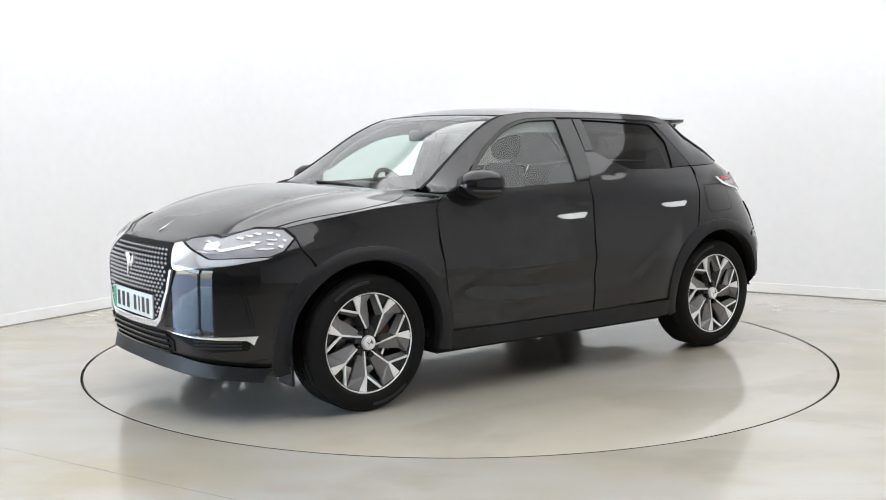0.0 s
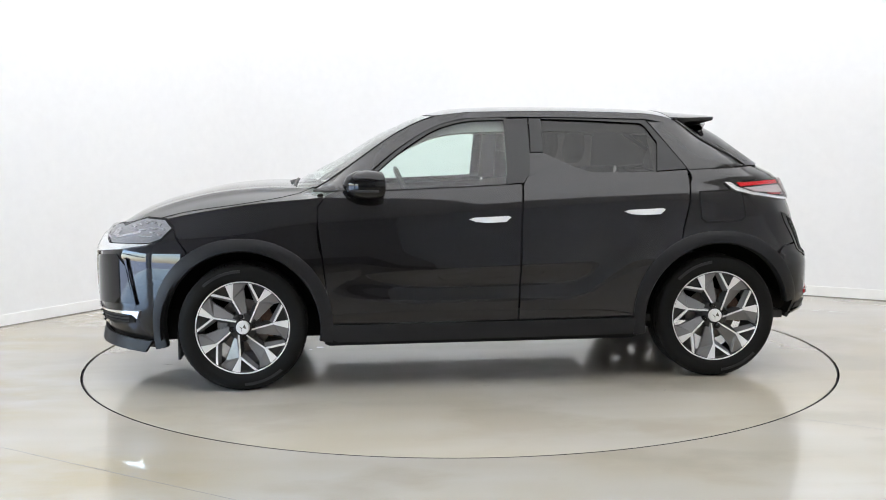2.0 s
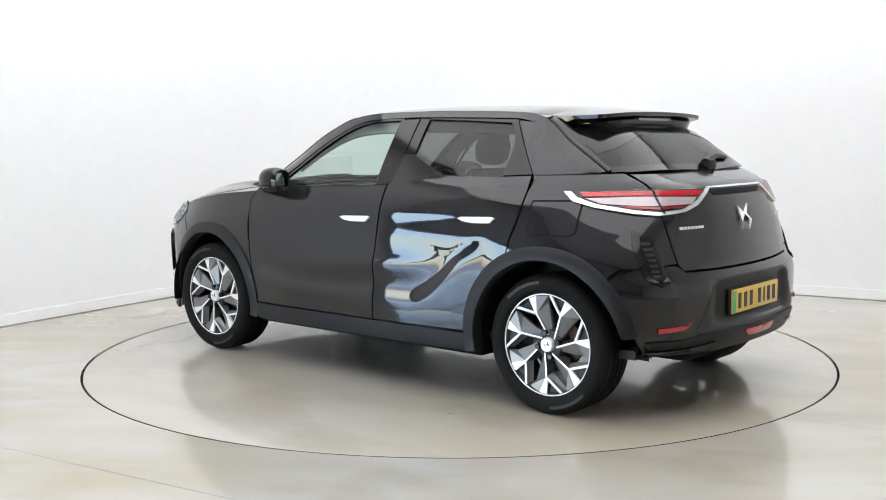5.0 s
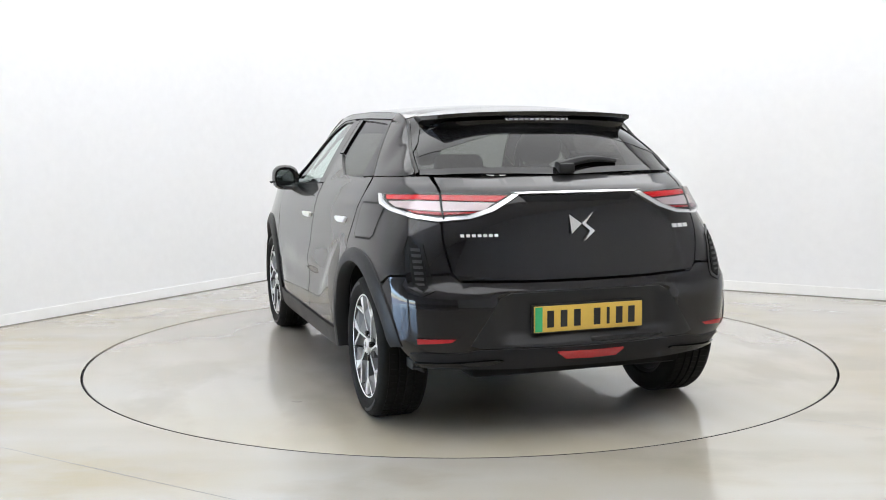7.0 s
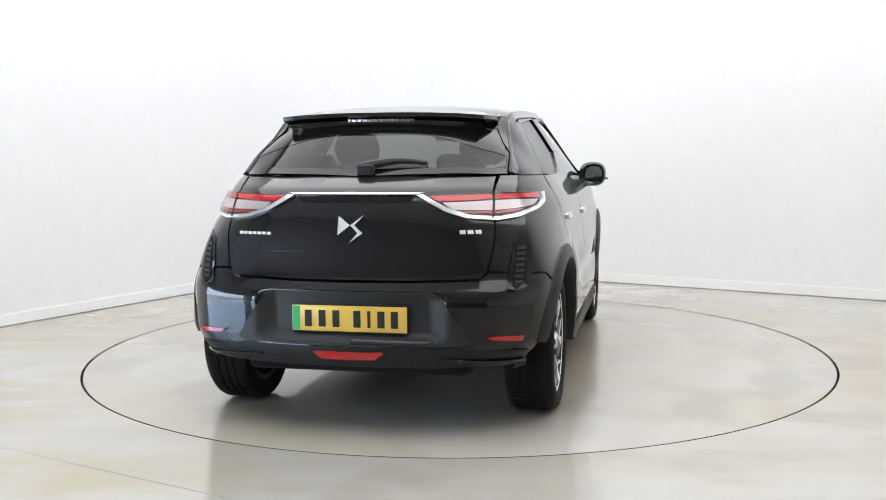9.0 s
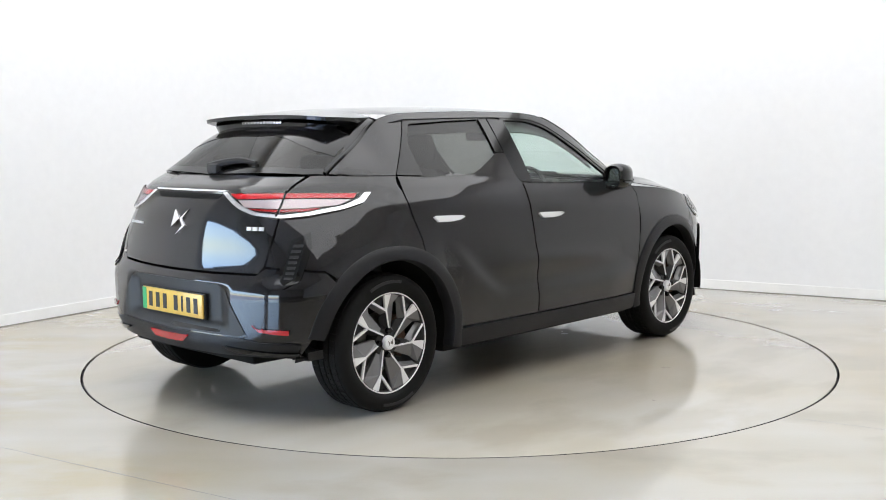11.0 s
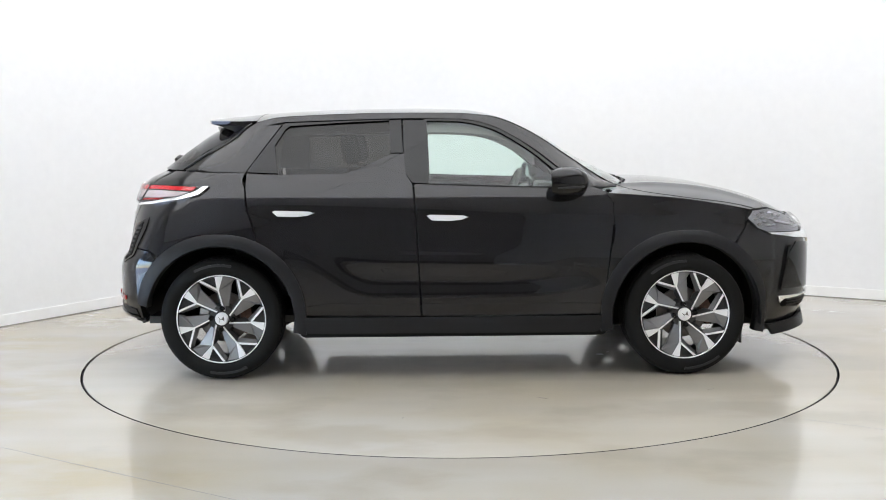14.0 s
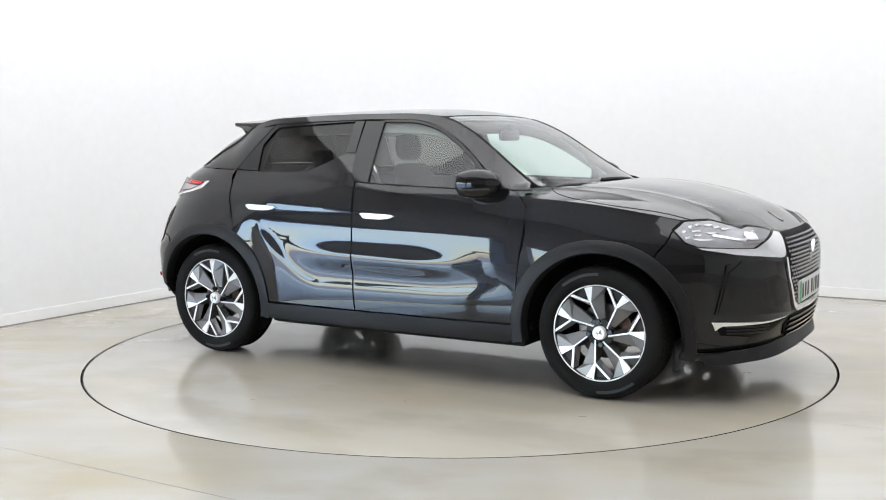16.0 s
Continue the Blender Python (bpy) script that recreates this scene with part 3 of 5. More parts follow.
def body_front():
    hood_shut = [(1.713, 0.69), (1.58, 0.722), (1.32, 0.79), (1.113, 0.782), (1.0, 0.72), (0.95, 0.665), (0.905, 0.615)]
    hood_nose = [(2.035, 0.0), (2.033, 0.15), (2.02, 0.29), (1.965, 0.46), (1.92, 0.54), (1.87, 0.605), (1.77, 0.66)]
    left = spline(hood_nose, 4) + spline(hood_shut, 4) + [(0.98, 0.56), (1.03, 0.35), (1.05, 0.0)]
    part_bonnet = panel("bonnet", left + [(x, -y) for x, y in reversed(left[1:-1])], bonnet, PAINT, car, step=0.035, lift=0.002)
    # small bright badge on the nose of the bonnet
    badge = panel("bonnet_badge", [(1.985, 0.0), (1.955, 0.012), (1.90, 0.0), (1.955, -0.012)], bonnet, CHROME, part_bonnet, step=0.02, lift=0.007, depth=0.008, label="small chrome blade on the bonnet")
    for side in (1, -1):
        edge = [(x, fender_edge(x)[0]) for x in np.linspace(0.80, 1.74, 16)]
        wing_top = edge + list(spline([(1.76, 0.667)] + hood_shut, 4)) + [(0.86, 0.66)]
        wing = panel("front_wing", [at_x(x, FENDER_Z(x)) for x in np.linspace(0.80, 1.74, 16)] + [at_x(*p) for p in ((1.66, 0.88), (1.625, 0.855), (1.57, 0.76))]
                     + [at_x(*p) for p in arc(FRONT, HUB, 0.455, 56, 180, 20)] + [at_x(0.83, 0.345), at_x(0.834, 0.501), at_x(0.859, 0.712), at_x(0.879, 0.862), at_x(0.877, 0.966), at_x(0.835, 1.02)],
                     shell, PAINT, car, side, step=0.03)
        panel("wing_top", wing_top, bonnet, PAINT, wing, side, step=0.03)
    # bumper skin from wing to wing
    up = [at_y(0.0, 0.835), at_y(0.28, 0.842), at_y(0.42, 0.87), at_y(0.55, 0.885), at_y(0.66, 0.905), at_x(1.70, 0.895), at_x(1.64, 0.868), at_x(1.625, 0.85), at_x(1.57, 0.755)]
    down = [at_x(*p) for p in arc(FRONT, HUB, 0.455, 54, -12, 12)] + [at_x(1.72, 0.22), at_y(0.6, 0.225), at_y(0.3, 0.235), at_y(0.0, 0.235)]
    bumper = panel("front_bumper", both(up + down), shell, PAINT, car, step=0.035, depth=0.03)
    # lower lip
    def jut(s, z):
        x, y, _ = shell(s, 0.3)
        k = max(0.0, 0.315 - z) * (0.06 + 0.16 * ramp(1.75, 2.0, x))
        return x + k, y * (1 + 0.25 * k), z
    lip = [at_y(0.0, 0.313), at_y(0.4, 0.308), at_y(0.6, 0.285), at_x(1.76, 0.266), at_x(1.735, 0.266), at_x(1.735, 0.20), at_y(0.6, 0.217), at_y(0.35, 0.237), at_y(0.0, 0.243)]
    panel("front_lip", both(lip), jut, CLAD, bumper, step=0.03, lift=0.012, depth=0.02, label="dark grey plastic lip")
    intake = [at_y(0.0, 0.43), at_y(0.2, 0.428), at_y(0.33, 0.42), at_y(0.4, 0.38), at_y(0.38, 0.325), at_y(0.2, 0.31), at_y(0.0, 0.31)]
    low = panel("lower_grille", both(intake), shell, SHADOW_GAP, bumper, step=0.03, lift=0.006, depth=0.01, label="black lower grille with slats")
    for i in range(4):
        z = 0.325 + 0.027 * i
        panel("slat", both([at_y(0.0, z + 0.006), at_y(0.36, z + 0.006), at_y(0.36, z - 0.004), at_y(0.0, z - 0.004)]), shell, GLOSS, low, step=0.05, lift=0.016, depth=0.01, gap=0)
    grille_half = [at_y(0.0, 0.832), at_y(0.2, 0.832), at_y(0.31, 0.832), at_y(0.36, 0.80), at_y(0.405, 0.72), at_y(0.38, 0.62), at_y(0.31, 0.475), at_y(0.27, 0.452), at_y(0.0, 0.445)]
    grille = panel("grille", both(grille_half), shell, SHADOW_GAP, car, step=0.04, lift=0.008, depth=0.012, label="hexagonal black grille with dark diamond mesh")
    outline = both(grille_half)
    bm = bmesh.new()
    for r in range(20):
        z = 0.452 + r * 0.0195
        for c in range(-13, 14):
            y = (c + (0.5 if r % 2 else 0.0)) * 0.0345
            s = at_y(y, z)
            if not inside(s, outline) or not inside((s[0], z + 0.012), outline) or not inside((s[0] * 1.06, z), outline) or (abs(y) < 0.275 and 0.46 < z < 0.6):
                continue
            p = Vector(hull(s[0] / S, z))
            q = [p + Vector((0.012, dy, dz)) for dy, dz in ((-0.0165, 0), (0, -0.0088), (0.0165, 0), (0, 0.0092))]
            tip = bm.verts.new(p + Vector((0.021, 0, -0.001)))
            v = [bm.verts.new(k) for k in q]
            for a, b in zip(v, v[1:] + v[:1]):
                bm.faces.new((a, b, tip))
    mesh = part("diamond_mesh", bm, GRILLE, grille, "dark metallic diamonds of the grille mesh", 0)
    tagged(mesh, kind="stuff")
    rim = [at_y(0.0, 0.462), at_y(0.262, 0.468), at_y(0.30, 0.485), at_y(0.375, 0.62), at_y(0.40, 0.72), at_y(0.418, 0.72), at_y(0.395, 0.62), at_y(0.322, 0.468), at_y(0.28, 0.435), at_y(0.0, 0.428)]
    panel("grille_surround", both(rim), shell, CHROME, grille, step=0.025, lift=0.016, depth=0.012, label="chrome grille surround")
    # emblem, drawn as two plain blades
    for blade in ([(0.055, 0.77), (0.0, 0.715), (0.02, 0.70), (0.055, 0.735)], [(-0.05, 0.765), (-0.01, 0.715), (-0.045, 0.64), (-0.03, 0.71)]):
        bm = bmesh.new()
        prism(bm, blade, 2.124, 2.14, lambda a, b, c: (c, a, b))
        bmesh.ops.recalc_face_normals(bm, faces=bm.faces[:])
        part("emblem_blade", bm, CHROME, grille, "plain chrome emblem blade", 20)
    number_plate((2.128, 0.0, 0.527), 1, PLATE_W)
    for side in (1, -1):
        lamp_line = [(2.02, 0.387, 0.84), (1.995, 0.418, 0.858), (1.944, 0.521, 0.873), (1.923, 0.573, 0.862), (1.87, 0.62, 0.878), (1.776, 0.674, 0.908), (1.671, 0.737, 0.902), (1.635, 0.772, 0.862), (1.692, 0.771, 0.806), (1.758, 0.751, 0.782), (1.979, 0.593, 0.774), (2.006, 0.523, 0.801)]
        poly = [at_x(x, z) if y > 0.6 else at_y(y, z) for x, y, z in lamp_line]
        lamp = panel("headlight", poly, shell, BOWL, car, side, step=0.025, lift=0.003, depth=0.012, label="clear headlight with bright inner reflectors")
        panel("lamp_seal", poly, shell, SHADOW_GAP, lamp, side, step=0.025, lift=0.0015, depth=0.006, gap=-0.009)
        for cells in ([(0.53, 0.838), (0.572, 0.85), (0.6, 0.832), (0.592, 0.808), (0.545, 0.806)], [(0.5, 0.812), (0.62, 0.797), (0.63, 0.79), (0.52, 0.798)]):
            panel("projector", [at_y(y, z) for y, z in cells], shell, LAMP_WHITE, lamp, side, step=0.015, lift=0.009, depth=0.006)
        panel("light_bar", [at_y(0.50, 0.842), at_y(0.53, 0.852), at_y(0.615, 0.815), at_x(1.80, 0.845), at_x(1.80, 0.83), at_y(0.62, 0.80), at_y(0.54, 0.84)], shell, LAMP_WHITE, lamp, side, step=0.02, lift=0.008, depth=0.005)
        for x, z, w, h in ((1.845, 0.862, 0.032, 0.012), (1.81, 0.872, 0.03, 0.012), (1.775, 0.882, 0.035, 0.012), (1.73, 0.885, 0.03, 0.012), (1.70, 0.875, 0.022, 0.016), (1.80, 0.845, 0.06, 0.008), (1.73, 0.855, 0.05, 0.01), (1.68, 0.852, 0.02, 0.014), (1.77, 0.815, 0.09, 0.01), (1.70, 0.825, 0.03, 0.014), (1.74, 0.835, 0.035, 0.008)):
            panel("reflector", [at_x(x + w / 2, z), at_x(x + w / 6, z + h / 2), at_x(x - w / 2, z + 0.003), at_x(x - w / 6, z - h / 2)], shell, LAMP_CHROME, lamp, side, step=0.015, lift=0.009, depth=0.006, gap=0)
        panel("lens", poly, shell, LENS, lamp, side, step=0.025, lift=0.018, formed=False, depth=0.0, gap=0.003).visible_shadow = False
        trim = [at_y(0.335, 0.828), at_y(0.38, 0.838), at_y(0.52, 0.797), at_y(0.593, 0.77), at_x(1.76, 0.779), at_x(1.73, 0.785), at_x(1.77, 0.768), at_x(1.92, 0.742), at_y(0.46, 0.718), at_y(0.425, 0.72), at_y(0.40, 0.745)]
        panel("chrome_wing", trim, shell, CHROME, grille, side, step=0.02, lift=0.012, depth=0.014, label="chrome blade under the headlight")
        facet = [at_y(0.44, 0.70), at_y(0.66, 0.722), at_x(1.885, 0.66), at_x(1.842, 0.46), at_y(0.345, 0.44), at_y(0.40, 0.60)]
        panel("bumper_facet", facet, shell, GLOSS, bumper, side, step=0.025, lift=0.010, depth=0.012)
        blade = [at_x(1.895, 0.705), at_x(1.875, 0.70), at_x(1.83, 0.46), at_x(1.84, 0.45), at_x(1.872, 0.63)]
        panel("gloss_fin", blade, shell, GLOSS, bumper, side, step=0.02, lift=0.016, depth=0.012)
        fog = [at_y(0.385, 0.42), at_x(1.825, 0.418), at_x(1.85, 0.355), at_y(0.60, 0.342), at_y(0.50, 0.37)]
        pocket = panel("corner_intake", fog, shell, SHADOW_GAP, bumper, side, step=0.02, lift=0.006, depth=0.01)
        panel("chrome_strip", [at_y(0.37, 0.432), at_y(0.55, 0.42), at_x(1.815, 0.425), at_x(1.83, 0.38), at_x(1.86, 0.402), at_y(0.55, 0.408), at_y(0.42, 0.42)], shell, CHROME, pocket, side, step=0.02, lift=0.014, depth=0.012)
        for k in range(3):
            z = 0.365 + 0.015 * k
            panel("slat", [at_y(0.53, z + 0.004), at_x(1.88, z + 0.004), at_x(1.88, z - 0.003), at_y(0.53, z - 0.003)], shell, DARK, pocket, side, step=0.03, lift=0.012, depth=0.006, gap=0)


def number_plate(centre, way, face):
    """A plate with the green flash; the characters are plain bars."""
    x, y, z = centre
    bm = bmesh.new()
    box(bm, (x - 0.006, -0.262, z - 0.057), (x + 0.004, 0.262, z + 0.057), 0.003)
    plate = part("number_plate", bm, face, car, "number plate with a green flash and plain dark bars")
    bm = bmesh.new()
    y0 = 0.225 * -way
    x0, x1 = (x + 0.0045, x + 0.006) if way > 0 else (x - 0.008, x - 0.0065)
    box(bm, (x0, min(y0, y0 - 0.034 * way), z - 0.054), (x1, max(y0, y0 - 0.034 * way), z + 0.054))
    part("green_flash", bm, PLATE_G, plate)
    for k in (-3.1, -2.1, -1.1, 0.4, 1.25, 2.1, 3.05):
        bm = bmesh.new()
        c = k * 0.064 * way + 0.012 * way
        w = 0.007 if k == 1.25 else 0.016
        box(bm, (x0, c - w, z - 0.037), (x1, c + w, z + 0.037))
        part("plate_bar", bm, INK, plate)
    bm = bmesh.new()
    box(bm, (x - (0.02 if way > 0 else -0.005), -0.268, z - 0.063), (x - (0.007 if way > 0 else -0.02), 0.268, z + 0.063), 0.004)
    part("plate_holder", bm, DARK, plate)


def body_sides():
    door_f = [(0.756, BELT(0.756)), (0.822, 1.032), (0.875, 0.966), (0.877, 0.862), (0.857, 0.712), (0.832, 0.501), (0.815, 0.352), (-0.172, 0.352), (-0.18, 0.5), (-0.187, 0.662), (-0.2, 0.9), (-0.212, 1.065)]
    door_f += [(x, BELT(x)) for x in np.linspace(-0.205, 0.75, 16)][0:]
    arch_r = [p for p in arc(REAR, HUB, 0.455, 81, 2, 12)]
    door_r = [(-0.178, 0.352), (-0.186, 0.5), (-0.193, 0.662), (-0.206, 0.9), (-0.22, 1.07), (-0.252, 1.12), (-0.262, 1.18), (-0.264, 1.236), (-0.338, 1.236), (-0.418, 1.199), (-0.52, 1.155), (-0.59, 1.131), (-0.76, 1.127), (-0.959, 1.126), (-1.133, 1.135), (-1.135, 1.06), (-1.122, 0.96), (-1.08, 0.83)] + arc(REAR, HUB, 0.457, 62, 3, 12)
    quarter_flat = [(-1.14, 1.136), (-1.25, 1.138), (-1.4, 1.142)]
    for side in (1, -1):
        fd = panel("front_door", door_f, flank, PAINT, car, side, step=0.019, label="black front door")
        rd = panel("rear_door", door_r, flank, PAINT, car, side, step=0.019, label="black rear door with a raised shark-fin edge")
        for door, x0, x1, z in ((fd, -0.146, 0.087, 0.886), (rd, -0.986, -0.752, 0.914)):
            h = [(x0, z + 0.012), (x0 + 0.02, z + 0.02), (x1 - 0.03, z + 0.014), (x1, z + 0.004), (x1 - 0.04, z - 0.012), (x1 - 0.1, z - 0.018), (x0 + 0.03, z - 0.015)]
            panel("door_handle", h, flank, SATIN, door, side, step=0.015, lift=0.012, depth=0.014, label="flush satin chrome door handle")
        glass_f = spline([(0.60, 1.105), (0.50, 1.19), (0.395, 1.268), (0.24, 1.358), (0.086, 1.402), (-0.04, 1.411), (-0.158, 1.413)], 4) + [(-0.146, 1.076)] + [(x, BELT(x) + 0.004) for x in np.linspace(-0.1, 0.655, 12)]
        panel("door_window", glass_f, flank, CLEAR, fd, side, step=0.035, lift=-0.012, formed=False, depth=0.0, gap=-0.012, label="clear side window").visible_shadow = False
        seal = spline([(0.66, 1.05), (0.60, 1.11), (0.50, 1.195), (0.395, 1.273), (0.24, 1.363), (0.086, 1.407), (-0.04, 1.416), (-0.158, 1.418)], 4)
        out = [(x + 0.012 * (1 if x > 0.1 else 0), min(z + 0.012, RAIL_Z(x) - 0.004)) for x, z in seal]
        panel("window_frame", seal + list(reversed(out)), flank, GLOSS, fd, side, step=0.03, lift=-0.003, depth=0.014, gap=0.0)
        panel("waist_seal", [(x, BELT(x) + 0.004) for x in np.linspace(-0.146, 0.66, 14)] + [(x, BELT(x) - 0.002) for x in np.linspace(0.66, -0.146, 14)], flank, SHADOW_GAP, fd, side, step=0.03, lift=0.001, depth=0.012, gap=0)
        panel("door_pillar", [(-0.14, 1.42), (-0.275, 1.424), (-0.268, 1.18), (-0.255, 1.12), (-0.222, 1.076), (-0.128, 1.07)], flank, GLOSS, fd, side, step=0.03, lift=0.0, label="gloss black door pillar")
        panel("fin_trim", [(-0.283, 1.424), (-0.35, 1.422), (-0.343, 1.238), (-0.271, 1.238)], flank, GLOSS, rd, side, step=0.03, label="gloss black pillar trim")
        glass_r = [(-0.352, 1.418), (-0.6, 1.408), (-0.905, 1.39), (-0.925, 1.37), (-0.978, 1.285), (-0.955, 1.13), (-0.76, 1.131), (-0.6, 1.134), (-0.52, 1.16), (-0.418, 1.204), (-0.345, 1.238)]
        panel("door_window", glass_r, flank, TINT, rd, side, step=0.035, lift=-0.01, formed=False, depth=0.0, gap=-0.014, label="dark tinted privacy window").visible_shadow = False
        panel("window_frame", [(-0.905, 1.39), (-0.6, 1.408), (-0.352, 1.418), (-0.352, 1.426), (-0.6, 1.42), (-0.94, 1.41), (-1.13, 1.15), (-1.13, 1.138), (-0.96, 1.13), (-0.983, 1.285), (-0.93, 1.372)], flank, GLOSS, rd, side, step=0.03, label="gloss black window frame")
        rail = [(x, RAIL_Z(x)) for x in np.linspace(0.90, -1.1, 40)]
        inner = spline([(-0.94, 1.414), (-0.6, 1.424), (-0.3, 1.43), (-0.16, 1.43), (0.0, 1.426), (0.11, 1.418), (0.25, 1.376), (0.405, 1.29), (0.51, 1.215), (0.62, 1.125), (0.69, 1.07), (0.74, 1.05)], 4)
        panel("roof_rail", rail + [(-1.1, 1.385)] + inner + [(0.83, 1.045)], flank, PAINT, car, side, step=0.025, gap=0.001, label="black windscreen pillar and roof side")
        cpost = [(x, RAIL_Z(x) - 0.001) for x in np.linspace(-1.10, -1.49, 14)] + [(-1.45, 1.144), (-1.4, 1.142), (-1.14, 1.136), (-0.95, 1.402), (-1.08, 1.395)]
        panel("rear_pillar", cpost, flank, PAINT, car, side, step=0.028, label="black painted rear pillar panel")
        quarter = [at_x(x, z) for x, z in quarter_flat] + [at_x(-1.49, 1.146), at_x(-1.55, 1.147), rear_y(0.61, 1.145), rear_y(0.602, 1.07), rear_y(0.625, 0.88), rear_y(0.60, 0.74), rear_y(0.66, 0.735), at_x(-1.75, 0.73), at_x(-1.66, 0.72)]
        quarter += [at_x(*p) for p in arc(REAR, HUB, 0.455, 134, 62, 14)] + [at_x(-1.085, 0.83), at_x(-1.127, 0.96), at_x(-1.14, 1.06)]
        q = panel("rear_wing", quarter, shell, PAINT, car, side, step=0.028)
        if side > 0:
            panel("flap_seam", [(-1.184, 1.021), (-1.42, 1.026), (-1.441, 1.003), (-1.441, 0.877), (-1.412, 0.856), (-1.208, 0.849), (-1.179, 0.872), (-1.177, 1.003)], flank, SHADOW_GAP, q, side, step=0.03, lift=0.001, depth=0, gap=0)
            panel("fuel_flap", [(-1.19, 1.015), (-1.42, 1.02), (-1.435, 1.0), (-1.435, 0.88), (-1.41, 0.862), (-1.21, 0.855), (-1.185, 0.875), (-1.183, 1.0)], flank, PAINT, q, side, step=0.03, lift=0.0025, depth=0.01, gap=0.003)
        sill = [(0.85, 0.348), (-0.86, 0.350), (-0.86, 0.30), (-0.80, 0.258), (0.78, 0.252), (0.87, 0.29)]
        panel("sill", sill, flank, CLAD, car, side, step=0.03, lift=0.01, depth=0.05, label="dark grey plastic sill cladding")
        for cx, name in ((FRONT, "front"), (REAR, "rear")):
            wheel_arch(cx, side)


def wheel_arch(cx, side):
    """Plastic cladding that stands proud round a wheel opening, and the liner inside it."""
    bm = bmesh.new()
    rings = []
    a0, a1 = (-14, 190) if cx > 0 else (-10, 170)
    n = 40
    for i in range(n + 1):
        a = radians(a0 + (a1 - a0) * i / n)
        c, s = math.cos(a), math.sin(a)

        def at(r, out):
            x, z = cx + r * c, HUB + r * s
            z = max(0.2, z)
            y = hull(angle_at_x(x, max(0.3, z)), max(0.3, z))[1]
            return Vector((x, (y + out) * side, z))
        outer = 0.472 + 0.010 * abs(math.sin(2 * a))
        ring = [at(outer, -0.01), at(outer, 0.007), at(outer - 0.012, 0.012), at(0.43, 0.017), at(0.412, 0.015), at(0.404, 0.0)]
        edge = ring[-1]
        ring.append(Vector((edge.x, edge.y - 0.05 * side, edge.z)))
        rings.append(ring)
    vs = [[bm.verts.new(p) for p in ring] for ring in rings]
    for p, q in zip(vs, vs[1:]):
        for k in range(len(p) - 1):
            bm.faces.new((p[k], p[k + 1], q[k + 1], q[k]))
    for f in bm.faces:
        f.normal_update()
    if bm.faces[:][3].normal.y * side < 0:
        bmesh.ops.reverse_faces(bm, faces=bm.faces[:])
    cladding = part("wheel_arch", bm, CLAD, car, "dark grey plastic wheel arch cladding", 40)
    bm = bmesh.new()
    vs = []
    for i in range(25):
        a = radians(-8 + (196 if cx > 0 else 172) * i / 24)
        vs.append([bm.verts.new((cx + 0.425 * math.cos(a), y * side, HUB + 0.425 * math.sin(a))) for y in (0.84, 0.5)])
    for p, q in zip(vs, vs[1:]):
        bm.faces.new((p[0], p[1], q[1], q[0]))
    bm.faces.new([v[1] for v in vs])
    part("arch_liner", bm, UNDER, cladding, "", 40)


